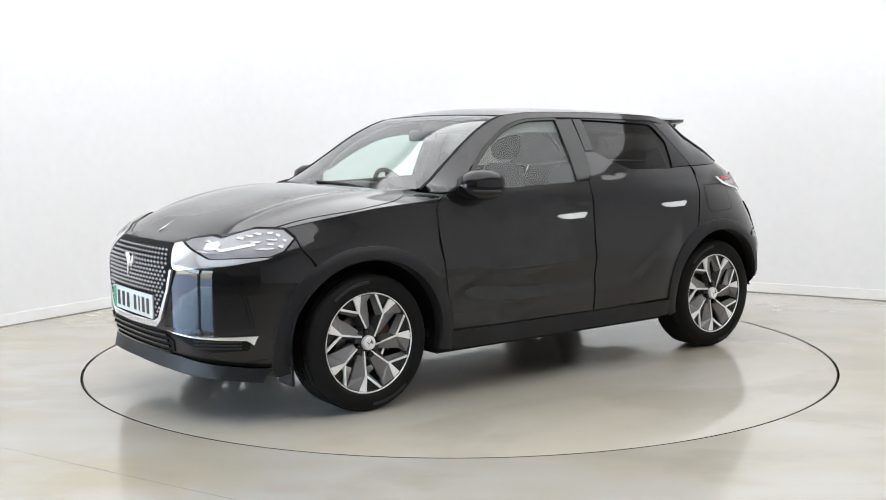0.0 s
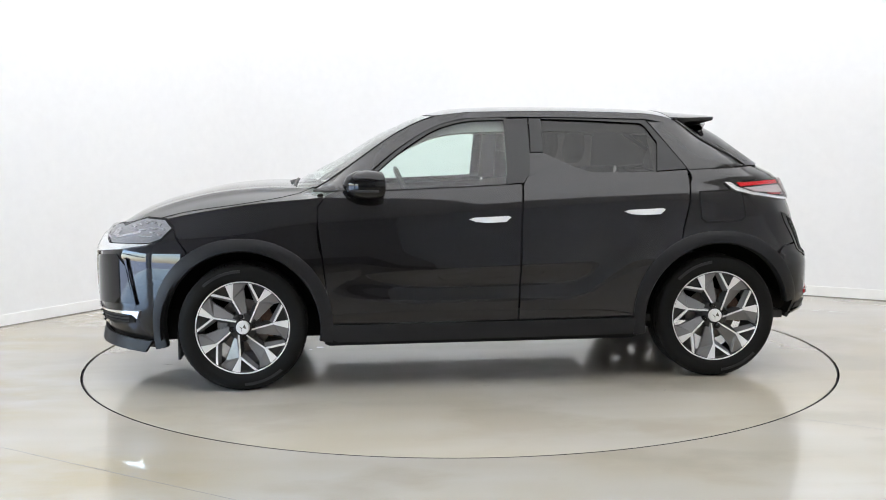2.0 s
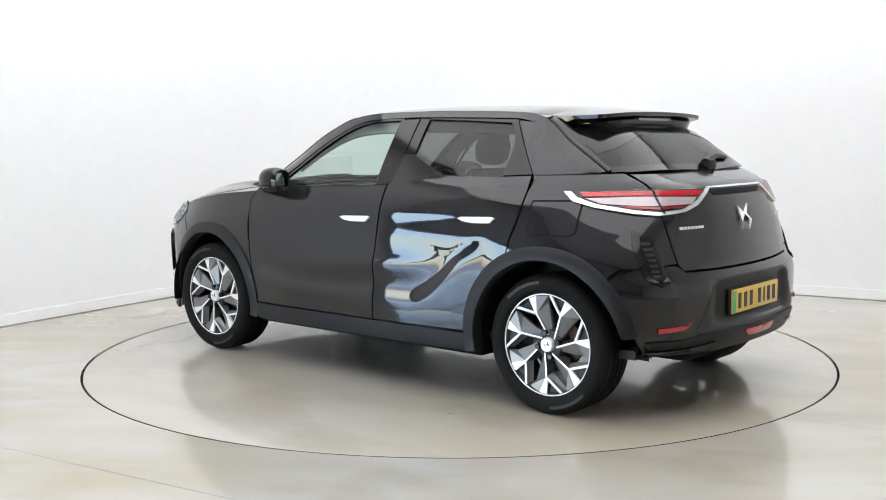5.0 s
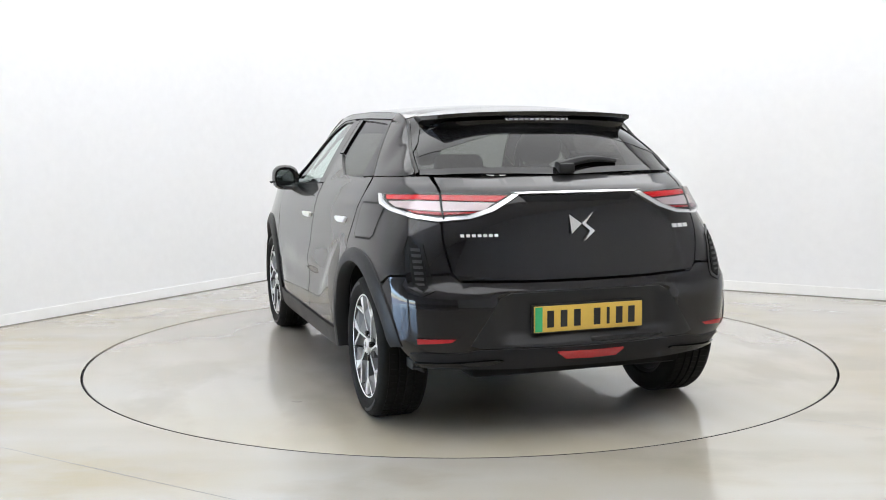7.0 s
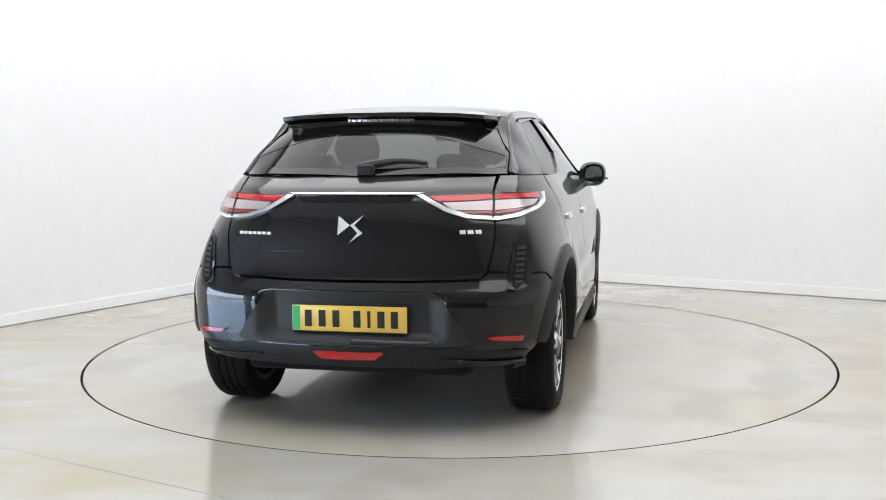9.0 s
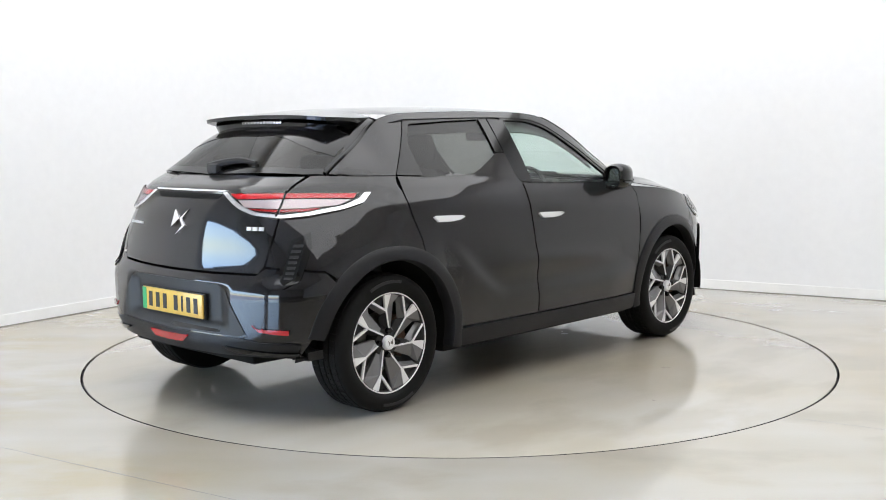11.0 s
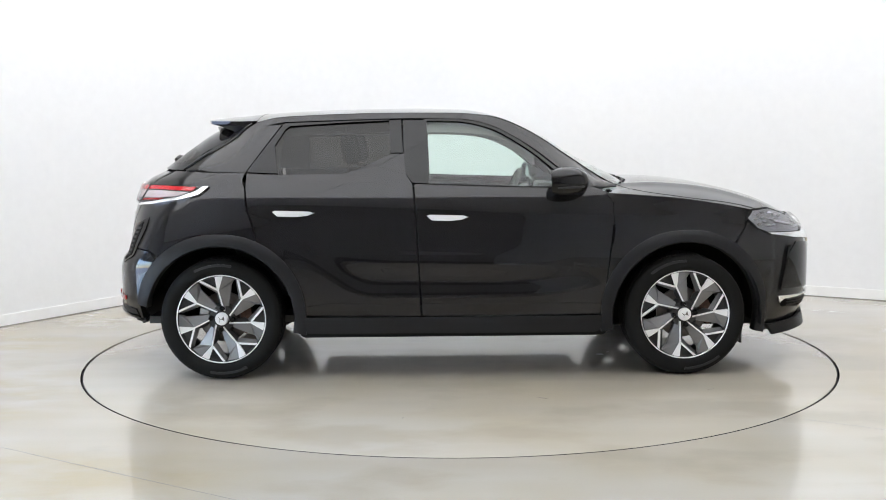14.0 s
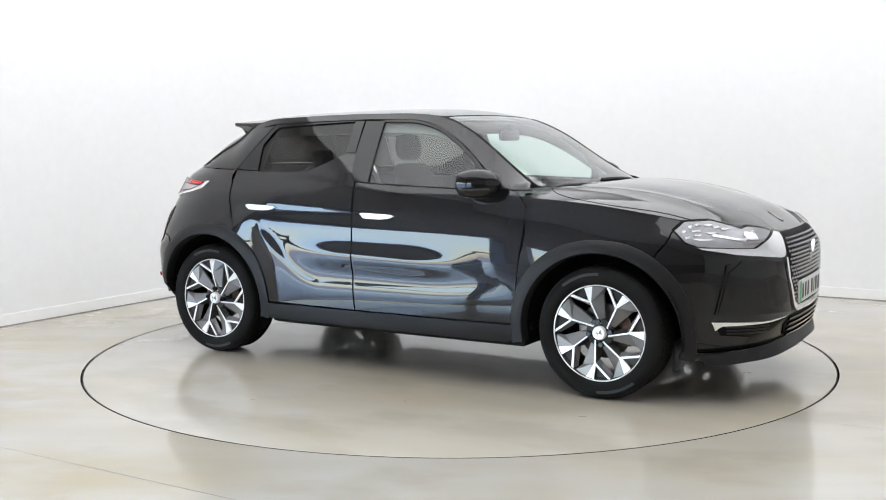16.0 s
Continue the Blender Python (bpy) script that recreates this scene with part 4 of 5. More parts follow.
def body_top():
    rail = lambda x, k=0.0: (x, RAIL_Y(x) - k)
    left = [(0.262, 0.0), (0.258, 0.3), (0.24, 0.5), (0.225, 0.56)]
    roof = spline(left, 4) + [rail(x) for x in np.linspace(0.2, -1.1, 24)] + [(-1.12, 0.3), (-1.12, 0.0)]
    panel("roof", roof + [(x, -y) for x, y in reversed(roof[1:-1])], top, PAINT, car, step=0.04, lift=0.001, label="black roof")
    screen = spline([(0.275, 0.0), (0.271, 0.3), (0.255, 0.5), (0.25, 0.56)], 4) + [rail(x, 0.012) for x in np.linspace(0.3, 0.86, 14)] + spline([(0.885, 0.70), (0.97, 0.56), (1.03, 0.35), (1.06, 0.0)], 4)
    glass = panel("windscreen", screen + [(x, -y) for x, y in reversed(screen[1:-1])], top, CLEAR, car, step=0.04, lift=0.0, formed=False, depth=0.0, gap=0.0, label="clear windscreen with a greenish tint")
    glass.visible_shadow = False
    for side in (1, -1):
        panel("screen_trim", [rail(x, 0.014) for x in np.linspace(0.24, 0.88, 16)] + [rail(x, -0.002) for x in np.linspace(0.88, 0.24, 16)], top, SHADOW_GAP, glass, side, step=0.03, lift=0.003, depth=0.01, gap=0)
    band = [(0.272, 0.0), (0.268, 0.3), (0.25, 0.5), (0.245, 0.555), (0.285, 0.557), (0.295, 0.5), (0.31, 0.3), (0.315, 0.0)]
    panel("shade_band", band + [(x, -y) for x, y in reversed(band[1:-1])], top, GLOSS, glass, step=0.03, lift=-0.004, depth=0, gap=0)
    cowl = [(1.03, 0.0), (0.99, 0.4), (0.95, 0.55), (0.86, 0.70), (0.80, 0.735), (0.85, 0.74), (0.95, 0.68), (1.02, 0.56), (1.09, 0.35), (1.10, 0.0)]
    panel("cowl", cowl + [(x, -y) for x, y in reversed(cowl[1:-1])], lambda x, y: (x, y, 1.045 - 0.012 * (abs(y) / 0.6) ** 2), DARK, car, step=0.04, depth=0.01, gap=0, label="black plastic scuttle below the windscreen")
    back = [(-1.14, 0.0), (-1.14, 0.4), (-1.13, 0.574)] + [rail(x, 0.004) for x in np.linspace(-1.16, -1.49, 11)] + spline([(-1.505, 0.642), (-1.60, 0.55), (-1.665, 0.35), (-1.692, 0.0)], 4)
    rear = panel("rear_window", back + [(x, -y) for x, y in reversed(back[1:-1])], top, TINT, car, step=0.035, lift=0.0, formed=False, depth=0.0, gap=0.0, label="dark tinted rear window")
    rear.visible_shadow = False
    for side in (1, -1):
        panel("glass_band", [rail(x, 0.022) for x in np.linspace(-1.13, -1.48, 14)] + [rail(x, 0.001) for x in np.linspace(-1.49, -1.12, 14)], top, GLOSS, rear, side, step=0.03, lift=0.0015, depth=0.006, gap=0)
        panel("fin", [(-1.12, 0.545), (-1.22, 0.545), (-1.32, 0.585), rail(-1.36, 0.012), rail(-1.25, 0.012), rail(-1.12, 0.012)], top, GLOSS, rear, side, step=0.025, lift=0.006, depth=0.01, gap=0, label="gloss black side fin of the spoiler")
    band = [(-1.3, 0.0), (-1.3, 0.3), (-1.27, 0.5), rail(-1.26, 0.03), rail(-1.41, 0.03), (-1.455, 0.52), (-1.465, 0.42), (-1.44, 0.2), (-1.432, 0.0)]
    panel("glass_band", band + [(x, -y) for x, y in reversed(band[1:-1])], top, GLOSS, rear, step=0.03, lift=0.002, depth=0, gap=0)
    for side in (1, -1):
        # moulding that closes the joint of pillar and rear glass
        bm = bmesh.new()
        line = [top(*rail(x, 0.006)) for x in np.linspace(-1.12, -1.497, 16)]
        tube(bm, [(x, side * y, z - 0.003) for x, y, z in line], lambda t: 0.0125, 8)
        part("glass_moulding", bm, GLOSS, rear, "gloss black moulding of the rear glass", 40)
    low = spline([(-1.66, 0.0), (-1.635, 0.35), (-1.57, 0.54), (-1.485, 0.625)], 4) + spline([(-1.508, 0.643), (-1.605, 0.55), (-1.67, 0.35), (-1.697, 0.0)], 4)
    panel("glass_band", low + [(x, -y) for x, y in reversed(low[1:-1])], top, GLOSS, rear, step=0.03, lift=0.001, depth=0.008, gap=0)
    spoiler(rear)


def spoiler(rear):
    bm = bmesh.new()
    rings = []
    for i in range(29):
        y = -0.54 + 1.08 * i / 28
        k = abs(y) / 0.54
        tip_x, tip_z = -1.402 + 0.03 * k ** 4 + 0.14 * max(0.0, (k - 0.9) / 0.1) ** 2, 1.442 - 0.02 * k ** 2.5
        z0 = top(-1.1, y)[2]
        rings.append([(-1.09, y, z0 - 0.02), (-1.10, y, z0 + 0.003), (-1.18, y, z0 * 0.62 + tip_z * 0.38 + 0.005 * (1 - k * k)), (max(-1.30, tip_x + 0.03), y, z0 * 0.3 + tip_z * 0.7 + 0.004 * (1 - k * k)), (tip_x, y, tip_z), (tip_x + 0.004, y, tip_z - 0.018), (tip_x + 0.05, y, tip_z - 0.03), (-1.2, y, z0 - 0.07)])
    loft(bm, rings)
    sp = part("spoiler", bm, PAINT, car, "black roof spoiler over the rear window", 32)
    bm = bmesh.new()
    rings = []
    for i in range(21):
        y = -0.505 + 1.01 * i / 20
        k = abs(y) / 0.505
        d = 0.055 * (1 - k ** 6) + 0.004
        z = 1.405 - 0.02 * k ** 2.5
        b = 0.06 * k ** 8
        rings.append([(-1.365 + b, y, z), (-1.36 + b, y, z - d * 0.35), (-1.35 + b, y, z - d), (-1.28 + b, y, z - d), (-1.2 + b, y, z)])
    loft(bm, rings)
    part("spoiler_underside", bm, GLOSS, sp, "gloss black underside of the spoiler", 32)
    bm = bmesh.new()
    box(bm, (-1.375, -0.165, 1.397), (-1.35, 0.165, 1.413), 0.004)
    lamp = part("brake_light", bm, LAMP_WHITE, sp, "clear high brake light strip")
    for i in range(12):
        bm = bmesh.new()
        y = -0.15 + 0.3 * i / 11
        box(bm, (-1.3765, y - 0.0035, 1.399), (-1.3735, y + 0.0035, 1.411))
        part("light_cell", bm, STEEL, lamp)


def body_rear():
    gate = [rear_y(0.0, 1.15), rear_y(0.3, 1.15), rear_y(0.595, 1.144), rear_y(0.597, 1.07), rear_y(0.62, 0.88), rear_y(0.595, 0.735), rear_y(0.57, 0.705), rear_y(0.3, 0.698), rear_y(0.0, 0.697)]
    tail = panel("tailgate", both(gate, True), shell, PAINT, car, step=0.03, depth=0.02, gap=0.003, label="black tailgate")
    up = [rear_y(0.0, 0.69), rear_y(0.3, 0.692), rear_y(0.56, 0.699), rear_y(0.605, 0.732), rear_y(0.68, 0.73), at_x(-1.75, 0.725), at_x(-1.664, 0.715)]
    down = [at_x(*p) for p in arc(REAR, HUB, 0.455, 136, 183, 10)] + [at_x(-1.76, 0.31), rear_y(0.74, 0.325), rear_y(0.68, 0.335), rear_y(0.52, 0.335), rear_y(0.42, 0.332), rear_y(0.35, 0.33), rear_y(0.0, 0.33)]
    bumper = panel("rear_bumper", both(up + down, True), shell, PAINT, car, step=0.03, depth=0.04, label="black rear bumper")
    scoop = [rear_y(0.0, 0.655), rear_y(0.36, 0.652), rear_y(0.41, 0.63), rear_y(0.54, 0.43), rear_y(0.50, 0.415), rear_y(0.0, 0.41)]
    panel("plate_recess", both(scoop, True), shell, DARK, bumper, step=0.035, lift=0.004, depth=0.01, label="dark grey plate panel")
    low = [rear_y(0.0, 0.41), rear_y(0.5, 0.413), rear_y(0.6, 0.40), rear_y(0.74, 0.40), at_x(-1.76, 0.39), at_x(-1.745, 0.30), rear_y(0.74, 0.315), rear_y(0.68, 0.325), rear_y(0.52, 0.325), rear_y(0.42, 0.322), rear_y(0.35, 0.32), rear_y(0.0, 0.32)]
    diff = panel("diffuser", both(low, True), shell, CLAD, bumper, step=0.035, lift=0.007, depth=0.05, label="dark grey plastic lower bumper")
    fog = [rear_y(0.0, 0.392), rear_y(0.155, 0.394), rear_y(0.16, 0.385), rear_y(0.12, 0.358), rear_y(0.0, 0.355)]
    panel("rear_fog_light", both(fog, True), shell, RED_DEEP, diff, step=0.02, lift=0.016, depth=0.014, label="red rear fog light")
    number_plate((-1.938, 0.0, 0.532), -1, PLATE_Y)
    # bright strip between the tail lights
    strip = [rear_y(0.0, 1.077), rear_y(0.315, 1.075), rear_y(0.285, 1.065), rear_y(0.0, 1.065)]
    panel("chrome_strip", both(strip, True), shell, CHROME, tail, step=0.025, lift=0.012, depth=0.012, label="chrome strip across the tailgate")
    # Dark strip: the shade in the gap below the chrome, painted on
    under = [rear_y(0.0, 1.061), rear_y(0.275, 1.061), rear_y(0.245, 1.036), rear_y(0.0, 1.036)]
    panel("shadow_strip", both(under, True), shell, SHADOW_GAP, tail, step=0.03, lift=0.003, depth=0.005, gap=0)
    # emblem and lettering as plain bright shapes
    for blade in ([(0.062, 0.978), (0.062, 0.895), (0.008, 0.938)], [(-0.055, 0.985), (-0.012, 0.938), (-0.052, 0.905), (0.006, 0.862), (-0.03, 0.905), (0.006, 0.938)]):
        bm = bmesh.new()
        prism(bm, blade, -1.875, -1.886, lambda a, b, c: (c + (b - 0.92) * 0.35, a, b))
        bmesh.ops.recalc_face_normals(bm, faces=bm.faces[:])
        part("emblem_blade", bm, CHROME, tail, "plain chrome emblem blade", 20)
    for y0, w, h, count, zc in ((0.552, 0.017, 0.015, 7, 0.896), (-0.475, 0.026, 0.02, 3, 0.908)):
        for k in range(count):
            y = y0 - k * (w + 0.007)
            panel("badge_bar", [rear_y(y, zc + h / 2) if y >= 0 else (2 * math.pi * S - rear_y(-y, zc)[0], zc + h / 2),
                                rear_y(y, zc - h / 2) if y >= 0 else (2 * math.pi * S - rear_y(-y, zc)[0], zc - h / 2),
                                rear_y(y - w, zc - h / 2) if y >= 0 else (2 * math.pi * S - rear_y(-y + w, zc)[0], zc - h / 2),
                                rear_y(y - w, zc + h / 2) if y >= 0 else (2 * math.pi * S - rear_y(-y + w, zc)[0], zc + h / 2)], shell, SATIN, tail, step=0.02, lift=0.006, depth=0.006, gap=0.002)
    for side in (1, -1):
        lamp = [at_x(-1.345, 1.06), at_x(-1.5, 1.07), at_x(-1.65, 1.075), rear_y(0.59, 1.075), rear_y(0.3, 1.066), rear_y(0.42, 1.0), rear_y(0.51, 0.97), rear_y(0.63, 0.958), at_x(-1.66, 0.968), at_x(-1.5, 0.995), at_x(-1.395, 1.022)]
        body = panel("tail_light", lamp, shell, GLOSS, car, side, step=0.022, lift=0.004, depth=0.012, label="tail light with red and clear lenses in a chrome surround")
        surround = [at_x(-1.37, 1.060), at_x(-1.405, 1.034), at_x(-1.5, 1.004), at_x(-1.66, 0.977), rear_y(0.63, 0.967), rear_y(0.51, 0.979), rear_y(0.42, 1.010), rear_y(0.31, 1.066), rear_y(0.283, 1.063), rear_y(0.403, 0.996), rear_y(0.50, 0.966), rear_y(0.63, 0.953), at_x(-1.66, 0.963), at_x(-1.5, 0.989), at_x(-1.39, 1.016), at_x(-1.335, 1.060)]
        panel("chrome_surround", surround, shell, CHROME, body, side, step=0.02, lift=0.013, depth=0.012, gap=0)
        panel("red_lens", [at_x(-1.41, 1.058), at_x(-1.60, 1.064), rear_y(0.60, 1.065), rear_y(0.335, 1.060), rear_y(0.38, 1.038), rear_y(0.60, 1.044), at_x(-1.60, 1.044), at_x(-1.43, 1.038)], shell, RED, body, side, step=0.02, lift=0.011, depth=0.008, gap=0)
        panel("clear_lens", [at_x(-1.45, 1.03), at_x(-1.62, 1.038), rear_y(0.60, 1.038), rear_y(0.395, 1.032), rear_y(0.44, 1.002), rear_y(0.60, 0.996), at_x(-1.65, 0.998), at_x(-1.52, 1.008)], shell, SMOKED, body, side, step=0.02, lift=0.011, depth=0.008, gap=0)
        panel("red_strip", [at_x(-1.60, 0.997), rear_y(0.60, 0.991), rear_y(0.46, 0.996), rear_y(0.50, 0.988), rear_y(0.62, 0.981), at_x(-1.64, 0.987)], shell, RED_DEEP, body, side, step=0.02, lift=0.011, depth=0.008, gap=0)
        panel("lamp_split", [rear_y(0.594, 1.074), rear_y(0.602, 1.074), rear_y(0.610, 0.962), rear_y(0.602, 0.962)], shell, SHADOW_GAP, body, side, step=0.02, lift=0.015, depth=0.006, gap=0)
        panel("lens", lamp, shell, LENS, body, side, step=0.025, lift=0.016, formed=False, depth=0.0, gap=0.004).visible_shadow = False
        panel("reflector", [at_x(-1.815, 0.462), rear_y(0.60, 0.462), rear_y(0.58, 0.476), rear_y(0.62, 0.448), at_x(-1.815, 0.44)], shell, RED_DEEP, bumper, side, step=0.02, lift=0.011, depth=0.008, gap=0, label="red rear reflector")
        panel("vent_rim", [rear_y(0.745, 0.895), rear_y(0.70, 0.86), rear_y(0.685, 0.75), rear_y(0.68, 0.665), rear_y(0.725, 0.645), rear_y(0.772, 0.675), rear_y(0.77, 0.83)], shell, GLOSS, bumper, side, step=0.02, lift=0.006, depth=0.008, gap=0)
        vent = [rear_y(0.735, 0.87), rear_y(0.715, 0.85), rear_y(0.70, 0.745), rear_y(0.70, 0.675), rear_y(0.725, 0.66), rear_y(0.755, 0.685), rear_y(0.752, 0.81)]
        v = panel("corner_vent", vent, shell, SHADOW_GAP, bumper, side, step=0.02, lift=0.009, depth=0.01, label="black slotted corner vent")
        for k in range(7):
            z = 0.69 + 0.024 * k
            panel("slat", [rear_y(0.712, z + 0.006), rear_y(0.745, z + 0.006), rear_y(0.745, z - 0.006), rear_y(0.712, z - 0.006)], shell, DARK, v, side, step=0.03, lift=0.0105, depth=0.002, gap=0)
        panel("diffuser_fin", [rear_y(0.42, 0.37), rear_y(0.74, 0.355), rear_y(0.74, 0.345), rear_y(0.48, 0.345), rear_y(0.40, 0.365)], shell, GLOSS, diff, side, step=0.02, lift=0.018, depth=0.012, gap=0)
    # rear wiper
    bm = bmesh.new()
    pts = [(x, y, top(x, y)[2] + h) for x, y, h in ((-1.675, 0.03, 0.02), (-1.65, -0.08, 0.024), (-1.635, -0.18, 0.022), (-1.63, -0.29, 0.012))]
    tube(bm, spline(pts, 4), lambda t: 0.024 - 0.014 * t, 8)
    w = part("rear_wiper", bm, DARK, car, "black rear wiper on the rear window")
    bm = bmesh.new()
    box(bm, (-1.70, -0.05, 1.15), (-1.645, 0.03, 1.20), 0.012)
    part("wiper_pivot", bm, DARK, w)


def wipers():
    for y0, y1, x0, x1 in ((0.5, -0.12, 0.99, 0.985), (-0.1, -0.62, 1.05, 0.93)):
        bm = bmesh.new()
        pts = [(x0 + (x1 - x0) * t + 0.02, y0 + (y1 - y0) * t, 0) for t in np.linspace(0, 1, 9)]
        pts = [(x, y, max(top(x, y)[2], 1.042) + 0.008) for x, y, z in pts]
        tube(bm, pts, 0.007, 6)
        part("windscreen_wiper", bm, DARK, car, "black windscreen wiper")


def door_mirrors():
    for side in (1, -1):
        bm = bmesh.new()
        rings = []
        shape = [(0.0, 0.02), (0.12, 0.6), (0.35, 0.92), (0.62, 1.0), (0.85, 0.96), (1.0, 0.84)]
        for t, k in shape:
            x = 0.745 - 0.2 * t
            ring = []
            for i in range(24):
                a = 2 * math.pi * i / 24
                c, s = math.cos(a), math.sin(a)
                yy = 0.88 + 0.09 * k * math.copysign(abs(c) ** 0.75, c) - 0.02 * (1 - t)
                zz = 1.078 + 0.08 * k * math.copysign(abs(s) ** 0.75, s) - 0.012 * t * max(0, -c)
                ring.append((x - 0.02 * c * t, yy * side, zz))
            rings.append(ring)
        rings.append([(x + 0.006, (y - 0.88 * side) * 0.84 + 0.88 * side, (z - 1.078) * 0.8 + 1.078) for x, y, z in rings[-1]])
        rings.append([(x + 0.014, y, z) for x, y, z in rings[-1]])
        loft(bm, rings)
        housing = part("door_mirror", bm, GLOSS, car, "gloss black door mirror", 45)
        bm = bmesh.new()
        face = [(x - 0.003, y, z) for x, y, z in rings[-1]]
        vs = [bm.verts.new((x + 0.002, y, z)) for x, y, z in face]
        bm.faces.new(vs)
        part("mirror_glass", bm, MIRROR, housing, "mirror glass", 0)
        bm = bmesh.new()
        tube(bm, [(0.70, 0.79 * side, 1.035), (0.69, 0.85 * side, 1.03), (0.675, 0.88 * side, 1.03)], lambda t: 0.032 - 0.006 * t, 10)
        part("mirror_arm", bm, GLOSS, housing)
        bm = bmesh.new()
        tube(bm, [(0.73, 0.835 * side, 1.054), (0.70, 0.93 * side, 1.052), (0.64, 0.966 * side, 1.05), (0.56, 0.97 * side, 1.048)], 0.006, 6)
        part("trim_line", bm, DARK, housing)


def wheel_parts():
    """One wheel, its axle along y and its outer face at y = 0."""
    meshes = []

    def keep(name, bm, mat, angle=35, label=""):
        bmesh.ops.recalc_face_normals(bm, faces=bm.faces[:])
        me = bpy.data.meshes.new(name)
        bm.to_mesh(me)
        bm.free()
        me.materials.append(mat)
        if angle:
            me.shade_smooth()
            me.set_sharp_from_angle(angle=radians(angle))
        meshes.append((name, me, label))
    bm = bmesh.new()
    lathe(bm, [(0.246, -0.012), (0.248, -0.004), (0.243, -0.001), (0.238, -0.004), (0.232, -0.02), (0.222, -0.05), (0.215, -0.12), (0.225, -0.19), (0.245, -0.2)], 72)
    keep("wheel", bm, SHADED_ALLOY, 40, "seven-spoke two-tone alloy wheel")
    bm = bmesh.new()
    lathe(bm, [(0.2475, -0.004), (0.2455, -0.0005), (0.242, 0.0003), (0.2395, -0.003), (0.238, -0.008)], 96)
    keep("rim_edge", bm, ALLOY, 40)
    bm = bmesh.new()
    prof = [(0.243, -0.006), (0.25, 0.004), (0.27, 0.012), (0.295, 0.014), (0.315, 0.008), (0.328, -0.004), (0.333, -0.02), (0.3345, -0.04)]
    for y in (-0.068, -0.106, -0.144):
        prof += [(0.3345, y + 0.004), (0.328, y + 0.003), (0.328, y - 0.003), (0.3345, y - 0.004)]
    prof += [(0.3345, -0.172), (0.333, -0.19), (0.328, -0.206), (0.31, -0.216), (0.28, -0.22), (0.25, -0.21), (0.243, -0.2)]
    lathe(bm, prof, 96)
    keep("tyre", bm, TYRE, 35, "black road tyre")
    verts, faces = [], []
    for y0, y1, slant in ((-0.024, -0.062, 0.012), (-0.074, -0.101, 0.02), (-0.111, -0.139, -0.02), (-0.15, -0.188, -0.012)):
        for k in range(64):
            a, b = 2 * math.pi * k / 64, 2 * math.pi * (k + 0.84) / 64
            n = len(verts)
            for r in (0.331, 0.337):
                for ang, y in ((a, y0), (b, y0), (b + slant, y1), (a + slant, y1)):
                    verts.append((r * math.cos(ang), y, r * math.sin(ang)))
            faces += [(n + 4, n + 5, n + 6, n + 7)] + [(n + p, n + (p + 1) % 4, n + 4 + (p + 1) % 4, n + 4 + p) for p in range(4)]
    me = bpy.data.meshes.new("tread")
    me.from_pydata(verts, [], faces)
    me.materials.append(TYRE)
    meshes.append(("tread", me, "worn rubber tread blocks"))
    bm = bmesh.new()
    lathe(bm, [(0.02, -0.085), (0.135, -0.085), (0.14, -0.088), (0.14, -0.105), (0.02, -0.105)], 48)
    keep("brake_disc", bm, STEEL)
    bm = bmesh.new()
    prism(bm, [(0.1 * math.cos(a), 0.1 * math.sin(a)) for a in np.linspace(2.4, 3.9, 9)] + [(0.16 * math.cos(a), 0.16 * math.sin(a)) for a in np.linspace(3.9, 2.4, 9)], -0.11, -0.06, lambda a, b, c: (a, c, b))
    keep("brake_caliper", bm, CALIPER)
    bm = bmesh.new()
    lathe(bm, [(0.001, 0.0), (0.03, 0.0), (0.034, -0.004), (0.036, -0.012), (0.036, -0.03)], 32)
    keep("centre_cap", bm, ALLOY, 35, "silver centre cap with a plain emblem")
    for tri in ([(-0.016, 0.014), (-0.016, -0.012), (0.0, 0.0)], [(0.015, 0.016), (0.003, 0.001), (0.014, -0.018), (0.008, -0.002)]):
        bm = bmesh.new()
        prism(bm, tri, -0.001, 0.0012, lambda a, b, c: (a, c, b))
        keep("cap_emblem", bm, STEEL, 0)
    bm = bmesh.new()
    lathe(bm, [(0.036, -0.022), (0.07, -0.026), (0.085, -0.05), (0.085, -0.09)], 40)
    keep("hub", bm, SHADED_ALLOY)
    polar = lambda r, d, y: (-r * math.sin(radians(d)), y, r * math.cos(radians(d)))

    def sheet(points, thick):
        bm = bmesh.new()
        f = [bm.verts.new(p) for p in points]
        b = [bm.verts.new((x, y - thick, z)) for x, y, z in points]
        bm.faces.new(f)
        bm.faces.new(b[::-1])
        n = len(f)
        for i in range(n):
            bm.faces.new((f[i], b[i], b[(i + 1) % n], f[(i + 1) % n]))
        return bm
    for k in range(7):
        d = k * 360 / 7
        patch = [polar(0.246, d, -0.005), polar(0.246, d + 11, -0.005), polar(0.16, d + 3.4, -0.009), polar(0.168, d, -0.009)]
        keep("spoke_face", sheet(patch, 0.012), ALLOY, 0)
        ridge = [polar(0.166, d + 0.2, -0.0095), polar(0.16, d + 3.6, -0.0095), polar(0.047, d + 29, -0.016), polar(0.046, d + 19, -0.016)]
        keep("spoke_ridge", sheet(ridge, 0.014), ALLOY, 0)
        flank_in = [polar(0.245, d + 11.2, -0.007), polar(0.241, d + 27, -0.016), polar(0.2, d + 23.5, -0.036), polar(0.085, d + 35, -0.042), polar(0.05, d + 46, -0.034), polar(0.047, d + 29.2, -0.018), polar(0.16, d + 3.9, -0.012)]
        keep("spoke_flank", sheet(flank_in, 0.016), ALLOY_GREY, 0)
